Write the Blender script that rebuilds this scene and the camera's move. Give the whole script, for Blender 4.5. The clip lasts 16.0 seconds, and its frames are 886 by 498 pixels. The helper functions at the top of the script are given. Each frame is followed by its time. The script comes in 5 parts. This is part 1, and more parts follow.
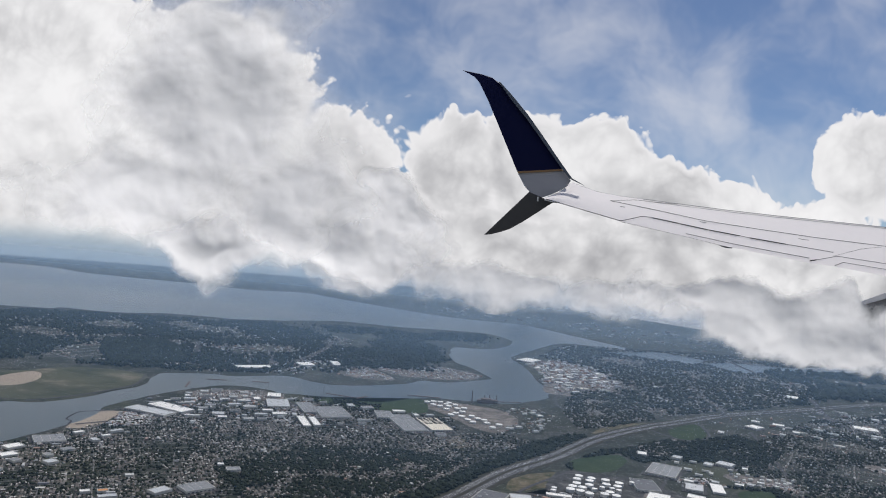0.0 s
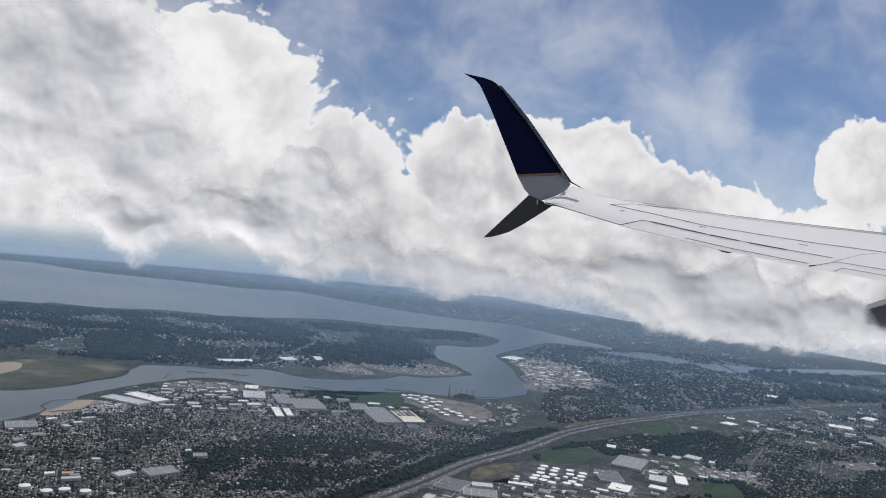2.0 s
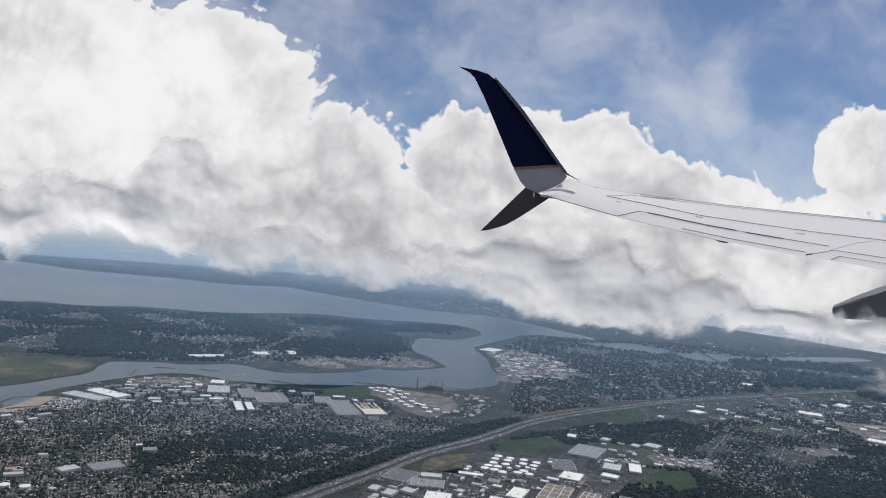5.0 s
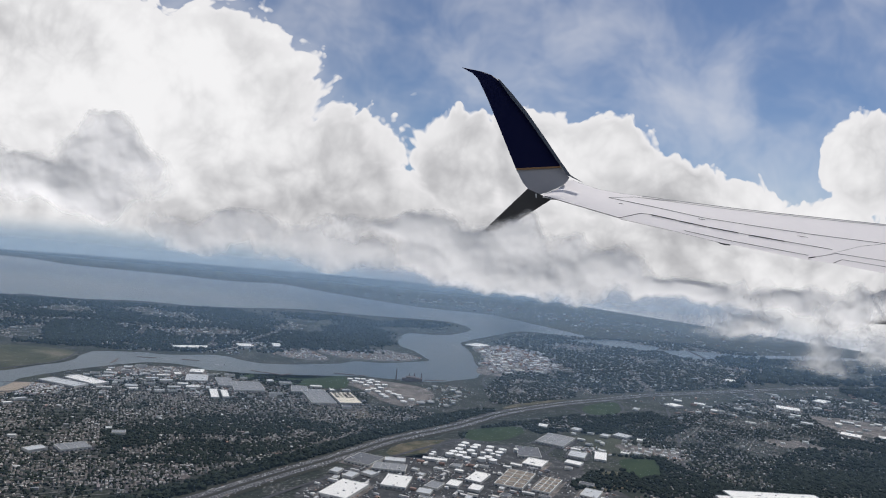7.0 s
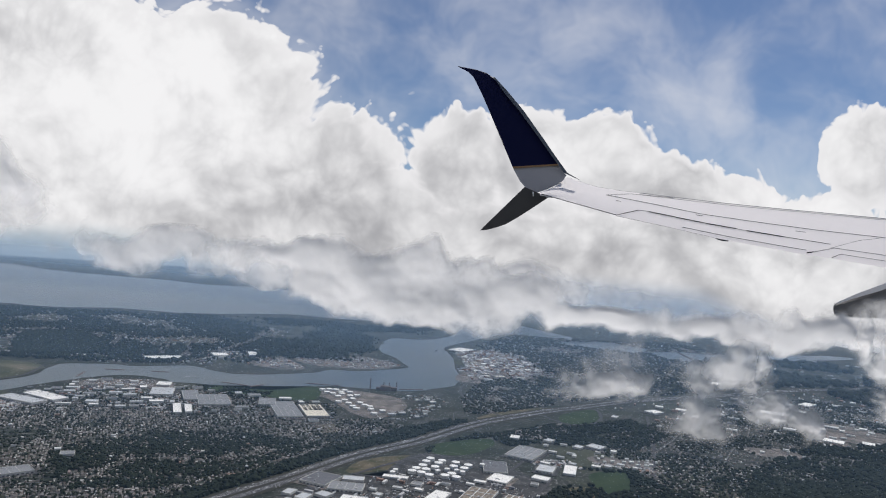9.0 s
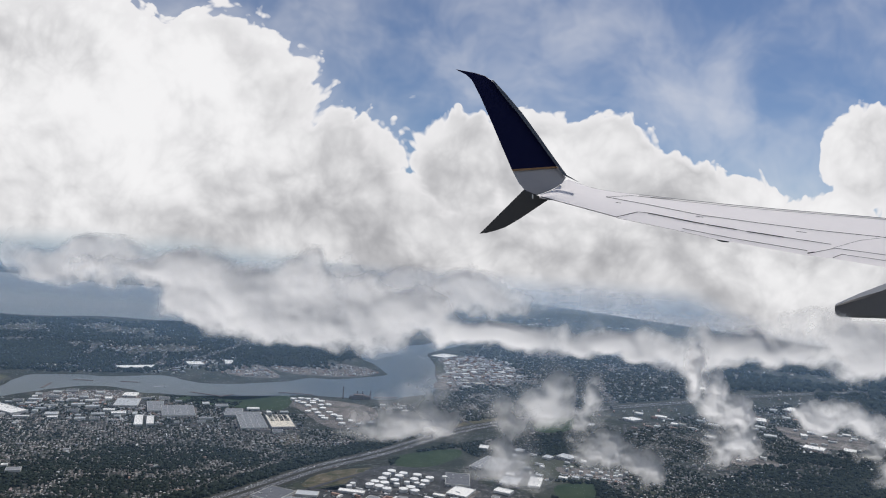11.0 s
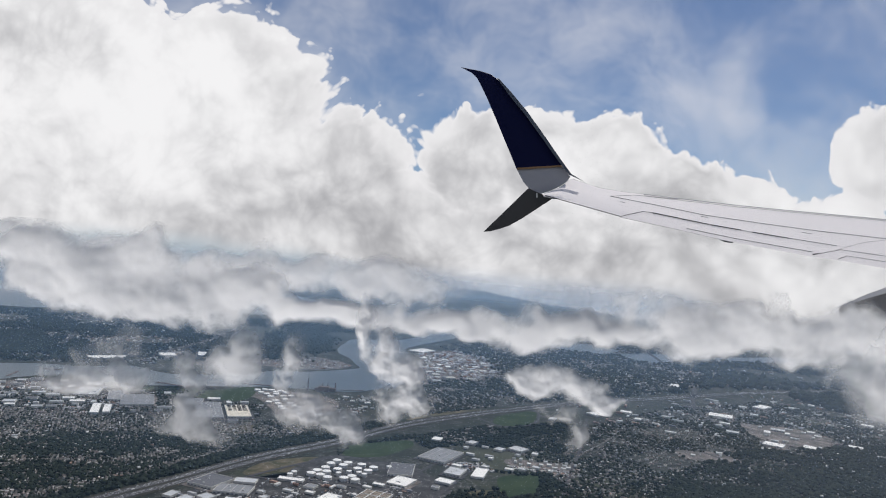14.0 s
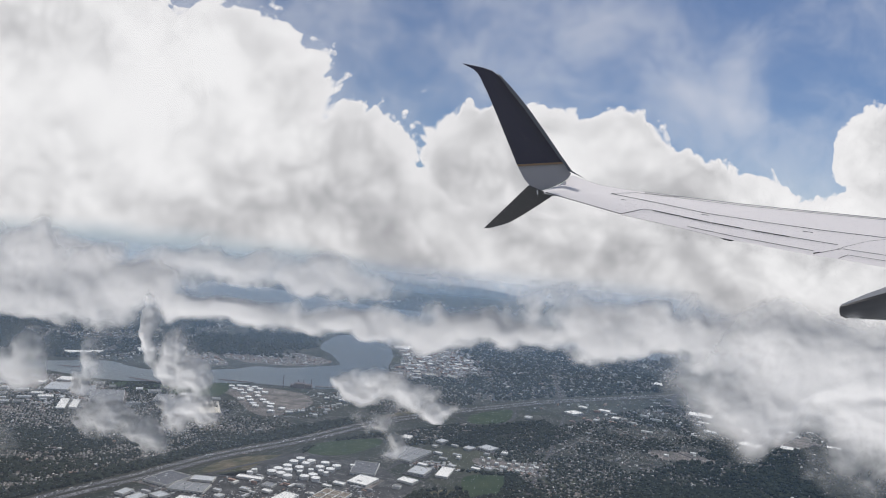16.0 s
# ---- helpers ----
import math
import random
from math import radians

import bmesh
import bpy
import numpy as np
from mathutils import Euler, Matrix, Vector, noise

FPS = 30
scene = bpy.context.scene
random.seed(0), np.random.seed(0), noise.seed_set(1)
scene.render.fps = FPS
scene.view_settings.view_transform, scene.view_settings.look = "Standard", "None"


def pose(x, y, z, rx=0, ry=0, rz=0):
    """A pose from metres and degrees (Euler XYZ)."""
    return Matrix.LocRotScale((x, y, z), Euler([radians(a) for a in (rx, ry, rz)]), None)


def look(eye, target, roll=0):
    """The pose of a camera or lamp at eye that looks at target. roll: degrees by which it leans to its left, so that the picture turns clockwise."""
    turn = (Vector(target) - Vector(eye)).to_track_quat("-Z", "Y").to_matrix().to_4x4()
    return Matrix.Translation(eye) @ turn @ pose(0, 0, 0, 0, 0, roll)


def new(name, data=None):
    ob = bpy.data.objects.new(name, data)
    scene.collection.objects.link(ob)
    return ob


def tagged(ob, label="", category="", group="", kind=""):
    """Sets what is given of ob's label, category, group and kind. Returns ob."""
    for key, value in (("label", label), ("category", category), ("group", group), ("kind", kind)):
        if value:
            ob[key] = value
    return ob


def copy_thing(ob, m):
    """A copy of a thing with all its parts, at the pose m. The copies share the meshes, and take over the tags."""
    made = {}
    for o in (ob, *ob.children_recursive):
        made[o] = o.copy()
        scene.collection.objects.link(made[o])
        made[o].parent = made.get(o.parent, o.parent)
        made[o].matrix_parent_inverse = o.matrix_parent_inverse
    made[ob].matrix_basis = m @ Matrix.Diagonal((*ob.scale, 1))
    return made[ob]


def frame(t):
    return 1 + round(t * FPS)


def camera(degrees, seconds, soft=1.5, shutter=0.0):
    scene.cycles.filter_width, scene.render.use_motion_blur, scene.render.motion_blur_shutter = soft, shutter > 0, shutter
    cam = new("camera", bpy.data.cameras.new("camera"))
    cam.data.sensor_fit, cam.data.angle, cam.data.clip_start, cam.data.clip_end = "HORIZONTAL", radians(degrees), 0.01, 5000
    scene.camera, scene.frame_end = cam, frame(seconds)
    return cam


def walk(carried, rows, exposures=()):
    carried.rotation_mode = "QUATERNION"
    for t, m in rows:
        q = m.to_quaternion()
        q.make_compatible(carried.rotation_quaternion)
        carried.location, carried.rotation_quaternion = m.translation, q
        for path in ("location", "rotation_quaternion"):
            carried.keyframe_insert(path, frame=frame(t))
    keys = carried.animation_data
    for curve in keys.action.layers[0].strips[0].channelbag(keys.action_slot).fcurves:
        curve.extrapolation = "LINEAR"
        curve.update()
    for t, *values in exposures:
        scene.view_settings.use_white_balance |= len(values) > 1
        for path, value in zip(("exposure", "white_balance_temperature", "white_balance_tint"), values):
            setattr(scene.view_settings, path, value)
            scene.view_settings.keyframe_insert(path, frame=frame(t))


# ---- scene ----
# One unit of the plan is about fifteen metres of the real country, which keeps the far shore inside the lens's reach.
cam = camera(60.4, 16.0, soft=1.05)
ROWS = [
    (0.0, 2.98, 2.92, 70.52, 90.14, -5.28, 0.34),
    (0.5, 5.39, 2.93, 70.90, 90.06, -5.17, 0.37),
    (1.0, 7.81, 2.26, 70.87, 90.17, -5.53, 0.42),
    (1.5, 10.59, 0.72, 69.51, 90.35, -5.77, 0.41),
    (2.0, 14.13, -0.87, 68.11, 90.36, -5.74, 0.43),
    (2.5, 17.49, -1.77, 67.35, 90.31, -5.67, 0.42),
    (3.0, 20.24, -1.76, 67.58, 90.14, -5.43, 0.39),
    (5.5, 33.17, -0.83, 68.90, 89.90, -4.94, 0.44),
    (6.0, 36.30, -3.11, 66.47, 90.15, -5.07, 0.51),
    (6.5, 39.33, -4.73, 65.18, 90.26, -5.60, 0.67),
    (7.0, 42.49, -4.18, 65.80, 89.97, -5.35, 0.74),
    (7.5, 45.66, -1.92, 67.69, 89.55, -4.68, 0.74),
    (8.0, 48.58, 0.59, 69.43, 89.41, -4.54, 0.74),
    (8.5, 51.42, 2.40, 69.99, 89.65, -4.66, 0.73),
    (11.0, 67.90, 10.62, 72.37, 90.11, -4.17, 0.89),
    (11.5, 71.08, 12.29, 72.97, 90.01, -3.77, 1.04),
    (12.0, 74.24, 12.85, 73.08, 89.97, -3.44, 1.12),
    (12.5, 77.35, 12.00, 72.51, 90.16, -4.26, 1.24),
    (13.0, 81.06, 10.16, 71.12, 90.59, -4.76, 1.46),
    (13.5, 84.39, 9.38, 70.85, 90.45, -4.77, 1.46),
    (14.0, 87.33, 9.99, 71.65, 89.94, -4.70, 1.42),
    (14.5, 90.20, 10.88, 71.95, 89.83, -4.66, 1.46),
    (15.0, 93.23, 11.63, 71.84, 89.97, -4.79, 1.56),
    (15.5, 95.90, 12.64, 72.38, 89.68, -5.00, 1.60),
    (16.0, 98.65, 13.65, 72.61, 89.65, -5.08, 1.58),
]
walk(cam, [(t, pose(x, y, z, rx, ry, rz)) for t, x, y, z, rx, ry, rz in ROWS])

# ---- sky, sun, exposure ----
scene.view_settings.exposure = 0.0
scene.cycles.transparent_max_bounces = 24
SUN_AZIMUTH, SUN_HEIGHT = 35.0, 52.0


def toward(azimuth, height):
    a, h = radians(azimuth), radians(height)
    return Vector((math.sin(a) * math.cos(h), math.cos(a) * math.cos(h), math.sin(h)))


sun = new("sun", bpy.data.lights.new("sun", "SUN"))
sun.data.energy, sun.data.angle, sun.data.color = 3.0, radians(0.6), (1.0, 0.96, 0.9)
sun.matrix_world = look(toward(SUN_AZIMUTH, SUN_HEIGHT) * 900, (0, 0, 0))


class Nodes:
    """Short hand for a node tree."""

    def __init__(self, tree):
        self.tree = tree
        tree.nodes.clear()

    def add(self, kind, values=None, **settings):
        node = self.tree.nodes.new(kind)
        for key, value in settings.items():
            setattr(node, key, value)
        for key, value in (values or {}).items():
            if isinstance(value, bpy.types.NodeSocket):
                self.tree.links.new(value, node.inputs[key])
            else:
                node.inputs[key].default_value = value
        return node

    def math(self, operation, a, b=0.0, clamp=False):
        return self.add("ShaderNodeMath", {0: a, 1: b}, operation=operation, use_clamp=clamp).outputs[0]

    def vmath(self, operation, a, b=(0, 0, 0)):
        node = self.add("ShaderNodeVectorMath", {0: a, 1: b}, operation=operation)
        return node.outputs["Value" if operation in ("DISTANCE", "LENGTH", "DOT_PRODUCT") else "Vector"]

    def smooth(self, value, low, high, to_low=0.0, to_high=1.0):
        return self.add("ShaderNodeMapRange", {"Value": value, "From Min": low, "From Max": high, "To Min": to_low, "To Max": to_high},
                        interpolation_type="SMOOTHSTEP").outputs["Result"]

    def noise(self, vector, scale, detail=5.0, roughness=0.5, distortion=0.0):
        return self.add("ShaderNodeTexNoise", {"Vector": vector, "Scale": scale, "Detail": detail, "Roughness": roughness,
                                               "Distortion": distortion}).outputs["Fac"]

    def mix(self, fac, a, b):
        return self.add("ShaderNodeMix", {0: fac, 6: a, 7: b}, data_type="RGBA").outputs[2]

    def xyz(self, vector):
        return self.add("ShaderNodeSeparateXYZ", {0: vector}).outputs


def rgb(r, g, b):
    return (r, g, b, 1.0)


world = bpy.data.worlds.new("sky")
scene.world = world
world.use_nodes = True
n = Nodes(world.node_tree)
sky = n.add("ShaderNodeTexSky", sky_type="NISHITA", sun_disc=False, sun_elevation=radians(SUN_HEIGHT), sun_rotation=radians(SUN_AZIMUTH),
            air_density=1.0, dust_density=0.25, ozone_density=1.6, altitude=1100.0)
way = n.add("ShaderNodeTexCoord").outputs["Generated"]
blue = n.mix(1.0, sky.outputs[0], rgb(0.043, 0.050, 0.061))
blue.node.blend_type = "MULTIPLY"
height = n.xyz(way)[2]
warp = n.vmath("ADD", way, n.vmath("SCALE", n.add("ShaderNodeTexNoise", {"Vector": way, "Scale": 5.0, "Detail": 3.0}).outputs["Color"], (0, 0, 0)))
warp.node.inputs[1].links[0].from_node.inputs["Scale"].default_value = 0.10
billow = n.noise(warp, 5.5, 12.0, 0.58)
fine = n.noise(warp, 22.0, 8.0, 0.6)
lumps = n.add("ShaderNodeTexVoronoi", {"Vector": warp, "Scale": 30.0, "Smoothness": 0.5, "Detail": 2.0, "Roughness": 0.5}, feature="SMOOTH_F1").outputs["Distance"]
# broken cloud over the sky; toward the north it heaps up into banks of cumulus: across, up, half width, half height, as slopes from due north
cover = n.math("ADD", n.smooth(height, 0.09, 0.24, 0.30, 0.0), 0.50)
thick = n.math("ADD", cover, n.math("MULTIPLY", n.math("SUBTRACT", billow, 0.5), 1.1))
thick = n.math("ADD", thick, n.math("MULTIPLY", n.math("SUBTRACT", fine, 0.5), 0.13))
thick = n.math("ADD", thick, n.math("MULTIPLY", n.math("SUBTRACT", 0.35, lumps), 0.16))
HEAPS = [(-0.578, 0.108, 0.297, 0.297), (-0.344, 0.127, 0.200, 0.208), (-0.195, 0.058, 0.178, 0.141), (-0.094, 0.014, 0.126, 0.097), (-0.001, 0.108, 0.089, 0.082),
         (0.098, 0.120, 0.100, 0.089), (0.187, 0.120, 0.093, 0.082), (0.277, 0.098, 0.100, 0.067), (0.373, 0.090, 0.093, 0.052), (0.542, 0.161, 0.089, 0.085), (0.476, 0.082, 0.111, 0.052), (-0.076, 0.193, 0.018, 0.013)]
east_west, ahead, up = n.xyz(way)
ahead = n.math("MAXIMUM", ahead, 0.2)
flat = n.add("ShaderNodeCombineXYZ", {0: n.math("DIVIDE", east_west, ahead), 1: n.math("DIVIDE", up, ahead), 2: 0.0}).outputs[0]
for size, amount, detail in ((6.0, 0.085, 2.0), (21.0, 0.018, 3.0)):
    stir = n.vmath("SUBTRACT", n.add("ShaderNodeTexNoise", {"Vector": flat, "Scale": size, "Detail": detail, "Roughness": 0.55}).outputs["Color"], (0.5, 0.5, 0.5))
    flat = n.vmath("ADD", flat, n.vmath("MULTIPLY", stir, (amount, amount, 0.0)))
heap = n.math("MULTIPLY", n.math("SUBTRACT", 0.105, n.xyz(flat)[1]), 7.0)
for across, rise, wide, tall in HEAPS:
    away = n.vmath("LENGTH", n.vmath("MULTIPLY", n.vmath("SUBTRACT", flat, (across, rise, 0.0)), (1 / wide, 1 / tall, 0.0)))
    heap = n.add("ShaderNodeMath", {0: heap, 1: n.math("MULTIPLY", n.math("SUBTRACT", 1.0, away), min(1.0, tall * 14)), 2: 0.06}, operation="SMOOTH_MAX").outputs[0]
knobs = n.add("ShaderNodeTexVoronoi", {"Vector": flat, "Scale": 34.0, "Smoothness": 0.35, "Detail": 2.0, "Roughness": 0.55}, feature="SMOOTH_F1").outputs["Distance"]
heap = n.math("ADD", heap, n.math("MULTIPLY", n.math("SUBTRACT", 0.38, knobs), 0.24))
north = n.math("MULTIPLY", n.smooth(n.xyz(way)[1], 0.66, 0.80), n.smooth(height, 0.52, 0.36))
veil = n.smooth(n.noise(flat, 3.4, 5.0, 0.6, 0.15), 0.36, 0.70, 0.04, 0.55)
alpha = n.add("ShaderNodeMix", {0: north, 2: n.smooth(thick, 0.42, 0.55), 3: n.math("MAXIMUM", n.smooth(heap, 0.0, 0.08), veil)}).outputs[0]
thick = n.add("ShaderNodeMix", {0: north, 2: thick, 3: n.math("ADD", n.math("MULTIPLY", heap, 0.5), 0.46)}).outputs[0]
# light is painted on the billows: brighter tops, grey undersides, as if lit from above
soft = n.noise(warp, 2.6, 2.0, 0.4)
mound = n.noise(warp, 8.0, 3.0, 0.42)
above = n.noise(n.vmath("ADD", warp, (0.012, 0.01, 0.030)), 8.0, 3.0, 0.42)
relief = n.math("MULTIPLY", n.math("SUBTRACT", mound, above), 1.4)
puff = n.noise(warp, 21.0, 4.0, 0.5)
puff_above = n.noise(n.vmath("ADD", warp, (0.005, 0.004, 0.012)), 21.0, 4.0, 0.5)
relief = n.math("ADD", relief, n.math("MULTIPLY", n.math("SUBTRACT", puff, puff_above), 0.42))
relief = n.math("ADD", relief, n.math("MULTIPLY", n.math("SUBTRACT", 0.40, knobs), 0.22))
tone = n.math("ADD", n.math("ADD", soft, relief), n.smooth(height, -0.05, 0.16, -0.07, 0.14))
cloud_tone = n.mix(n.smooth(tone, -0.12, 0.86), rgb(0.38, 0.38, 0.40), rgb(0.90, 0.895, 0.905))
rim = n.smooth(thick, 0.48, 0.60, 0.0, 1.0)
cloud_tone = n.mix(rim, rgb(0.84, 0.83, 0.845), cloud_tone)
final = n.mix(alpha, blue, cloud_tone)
# the hazy air under the cloud base, clearer toward the west
west = n.smooth(n.xyz(way)[0], -0.28, 0.10)
base = n.math("ADD", n.math("ADD", height, n.math("MULTIPLY", west, 0.07)), n.math("MULTIPLY", n.math("SUBTRACT", billow, 0.5), 0.05))
final = n.mix(n.smooth(base, -0.035, 0.0, 1.0, 0.0), final, rgb(0.42, 0.49, 0.55))
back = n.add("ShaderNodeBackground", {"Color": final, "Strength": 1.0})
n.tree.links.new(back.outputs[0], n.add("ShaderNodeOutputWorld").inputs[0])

# ---- materials ----


def material(name, base, rough=0.7, metal=0.0, grain=None, bump=0.0, specular=0.5):
    """A principled surface; base: a colour, or a function of (nodes, place) that gives one. grain: size, in 1 / m, and strength of the variation."""
    m = bpy.data.materials.new(name)
    m.use_nodes = True
    n = Nodes(m.node_tree)
    place = n.add("ShaderNodeTexCoord").outputs["Object"]
    colour = base(n, place) if callable(base) else rgb(*base)
    if grain:
        size, strength = grain
        coarse, small = n.noise(place, size, 4.0, 0.6), n.noise(place, size * 7.0, 3.0, 0.6)
        level = n.math("ADD", n.math("MULTIPLY", n.math("ADD", coarse, small), strength), 1.0 - strength)
        tint = n.mix(1.0, colour, n.add("ShaderNodeCombineColor", {0: level, 1: level, 2: level}).outputs[0])
        tint.node.blend_type = "MULTIPLY"
        colour = tint
    shader = n.add("ShaderNodeBsdfPrincipled", {"Base Color": colour, "Roughness": rough, "Metallic": metal, "Specular IOR Level": specular})
    if bump:
        lift = n.add("ShaderNodeBump", {"Height": n.noise(place, (grain or (1.0,))[0] * 3, 4.0), "Strength": bump, "Distance": 0.3})
        n.tree.links.new(lift.outputs[0], shader.inputs["Normal"])
    n.tree.links.new(shader.outputs[0], n.add("ShaderNodeOutputMaterial").inputs[0])
    return m


def ramp(n, fac, *stops):
    node = n.add("ShaderNodeValToRGB", {"Fac": fac})
    node.color_ramp.elements.remove(node.color_ramp.elements[0])
    for i, (at, colour) in enumerate(stops):
        e = node.color_ramp.elements[0] if i == 0 else node.color_ramp.elements.new(at)
        e.position, e.color = at, rgb(*colour)
    return node.outputs[0]


def country(n, place):
    broad = n.noise(place, 0.012, 6.0, 0.62, 0.4)
    blocks = n.noise(place, 0.09, 5.0, 0.65)
    specks = n.noise(place, 0.9, 4.0, 0.7)
    woods = n.mix(n.smooth(specks, 0.35, 0.7), rgb(0.020, 0.026, 0.022), rgb(0.046, 0.054, 0.042))
    town = n.mix(n.smooth(specks, 0.5, 0.72), rgb(0.042, 0.045, 0.042), rgb(0.32, 0.30, 0.28))
    meadow = n.mix(blocks, rgb(0.04, 0.05, 0.03), rgb(0.09, 0.09, 0.065))
    colour = n.mix(n.smooth(blocks, 0.42, 0.62), woods, town)
    return n.mix(n.smooth(broad, 0.54, 0.66), colour, meadow)


def by_island(*stops):
    def colour(n, place):
        return ramp(n, n.add("ShaderNodeNewGeometry").outputs["Random Per Island"], *stops)
    return colour


def by_object(*stops):
    def colour(n, place):
        return ramp(n, n.add("ShaderNodeObjectInfo").outputs["Random"], *stops)
    return colour


GROUND = material("wooded_country", country, 0.95, specular=0.1)
FIELD = material("dry_grass_field", lambda n, p: ramp(n, n.noise(p, 0.05, 6.0, 0.6, 0.5), (0.35, (0.05, 0.058, 0.04)), (0.55, (0.085, 0.088, 0.06)), (0.7, (0.17, 0.15, 0.115))), 0.95, specular=0.1)
GREEN = material("mown_green_field", lambda n, p: ramp(n, n.noise(p, 0.12, 5.0), (0.3, (0.022, 0.042, 0.02)), (0.7, (0.042, 0.062, 0.03))), 0.95, specular=0.1)
SCRUB = material("dry_scrub", lambda n, p: ramp(n, n.noise(p, 0.2, 6.0, 0.65), (0.35, (0.05, 0.055, 0.03)), (0.65, (0.16, 0.13, 0.09))), 0.95, specular=0.1)
SAND = material("bare_tan_ground", (0.32, 0.27, 0.22), 0.95, grain=(0.15, 0.3), specular=0.1)
LOT = material("worn_asphalt_yard", lambda n, p: n.mix(n.smooth(n.noise(p, 1.4, 4.0, 0.7), 0.45, 0.62), ramp(n, n.noise(p, 0.22, 5.0, 0.65, 0.3), (0.36, (0.02, 0.025, 0.02)), (0.44, (0.035, 0.035, 0.037)), (0.55, (0.06, 0.06, 0.063)), (0.62, (0.15, 0.145, 0.14)), (0.7, (0.03, 0.03, 0.032))), rgb(0.05, 0.051, 0.054)), 0.9, specular=0.2)
YARD = material("pale_container_yard", lambda n, p: n.mix(n.smooth(n.noise(p, 1.1, 4.0, 0.7), 0.42, 0.6), ramp(n, n.noise(p, 0.16, 5.0, 0.7), (0.36, (0.04, 0.045, 0.035)), (0.47, (0.12, 0.105, 0.095)), (0.58, (0.26, 0.22, 0.20)), (0.72, (0.36, 0.32, 0.29))), rgb(0.13, 0.125, 0.12)), 0.9, specular=0.2)
FOREST_FLOOR = material("forest_floor", (0.02, 0.03, 0.018), 0.95, grain=(0.4, 0.4), specular=0.1)
ROAD = material("grey_concrete_road", (0.062, 0.061, 0.066), 0.9, grain=(0.5, 0.2), specular=0.2)
ROAD_DARK = material("asphalt_road", (0.075, 0.075, 0.08), 0.9, grain=(0.5, 0.2), specular=0.2)
VERGE = material("dry_roadside_verge", (0.042, 0.043, 0.034), 0.95, grain=(0.4, 0.3), specular=0.1)
PAINT = material("white_lane_paint", (0.7, 0.7, 0.68), 0.8, grain=(0.6, 0.15))
WATER = material("estuary_water", lambda n, p: ramp(n, n.noise(p, 0.006, 5.0, 0.6, 0.6), (0.3, (0.035, 0.055, 0.07)), (0.7, (0.06, 0.08, 0.09))), 0.28, grain=(0.05, 0.1), bump=0.12, specular=0.22)
ROOFS = {"o": material("orange_painted_roof", (0.55, 0.26, 0.10), 0.7, grain=(1.5, 0.15)), 
    "w": material("white_membrane_roof", (0.82, 0.81, 0.78), 0.7, grain=(0.35, 0.12)),
    "c": material("cream_membrane_roof", (0.72, 0.66, 0.54), 0.75, grain=(0.4, 0.16)),
    "l": material("light_grey_metal_roof", (0.48, 0.50, 0.52), 0.6, grain=(0.5, 0.2)),
    "g": material("grey_gravel_roof", (0.22, 0.23, 0.245), 0.85, grain=(0.4, 0.25)),
    "m": material("weathered_parking_roof", lambda n, p: ramp(n, n.noise(p, 2.2, 4.0, 0.7), (0.36, (0.05, 0.045, 0.04)), (0.5, (0.20, 0.165, 0.13)), (0.62, (0.34, 0.29, 0.23)), (0.75, (0.6, 0.57, 0.52))), 0.9),
    "d": material("dark_tar_roof", (0.11, 0.115, 0.13), 0.85, grain=(0.4, 0.3)),
}
WALL = material("pale_panel_wall", (0.55, 0.54, 0.51), 0.8, grain=(0.8, 0.2))
DOCK = material("dark_dock_door", (0.09, 0.09, 0.1), 0.7, grain=(1.0, 0.2))
UNIT = material("galvanised_roof_unit", (0.45, 0.46, 0.47), 0.5, 0.4, grain=(1.5, 0.2))
BLACK_PANEL = material("black_roof_panel", (0.01, 0.01, 0.012), 0.8, grain=(1.0, 0.2), specular=0.05)
TANK = material("white_tank_paint", (0.80, 0.80, 0.78), 0.55, grain=(0.6, 0.12))
TANK_SIDE = material("weathered_tank_shell", (0.58, 0.57, 0.55), 0.6, grain=(0.8, 0.25))
RAIL = material("grey_steel", (0.3, 0.31, 0.32), 0.5, 0.6, grain=(1.0, 0.2))
BRICK = material("sooty_brick_stack", (0.16, 0.12, 0.11), 0.85, grain=(0.8, 0.3))
HOUSE_WALL = material("painted_house_wall", by_island((0.0, (0.45, 0.43, 0.40)), (0.3, (0.32, 0.26, 0.22)), (0.6, (0.55, 0.53, 0.50)), (0.85, (0.20, 0.14, 0.12))), 0.85)
HOUSE_ROOF = material("shingle_house_roof", by_island((0.0, (0.07, 0.065, 0.064)), (0.35, (0.18, 0.15, 0.13)), (0.6, (0.30, 0.27, 0.24)), (0.85, (0.44, 0.42, 0.39)), (1.0, (0.70, 0.68, 0.65))), 0.9)
CLUTTER = material("trucks_and_sheds", by_island((0.0, (0.75, 0.74, 0.72)), (0.35, (0.42, 0.42, 0.43)), (0.55, (0.68, 0.66, 0.62)), (0.75, (0.18, 0.19, 0.22)), (0.9, (0.32, 0.2, 0.15))), 0.7)
LEAVES = material("summer_foliage", by_island((0.0, (0.018, 0.024, 0.019)), (0.5, (0.032, 0.040, 0.029)), (1.0, (0.056, 0.062, 0.044))), 0.95, specular=0.1)
DARK_LEAVES = material("dark_woodland", by_island((0.0, (0.012, 0.018, 0.015)), (1.0, (0.029, 0.038, 0.027))), 0.95, specular=0.1)
BARK = material("bark", (0.06, 0.045, 0.035), 0.95)
WING_SKIN = material("pale_grey_wing_paint", (0.86, 0.825, 0.83), 0.75, grain=(0.004, 0.06), specular=0.12)
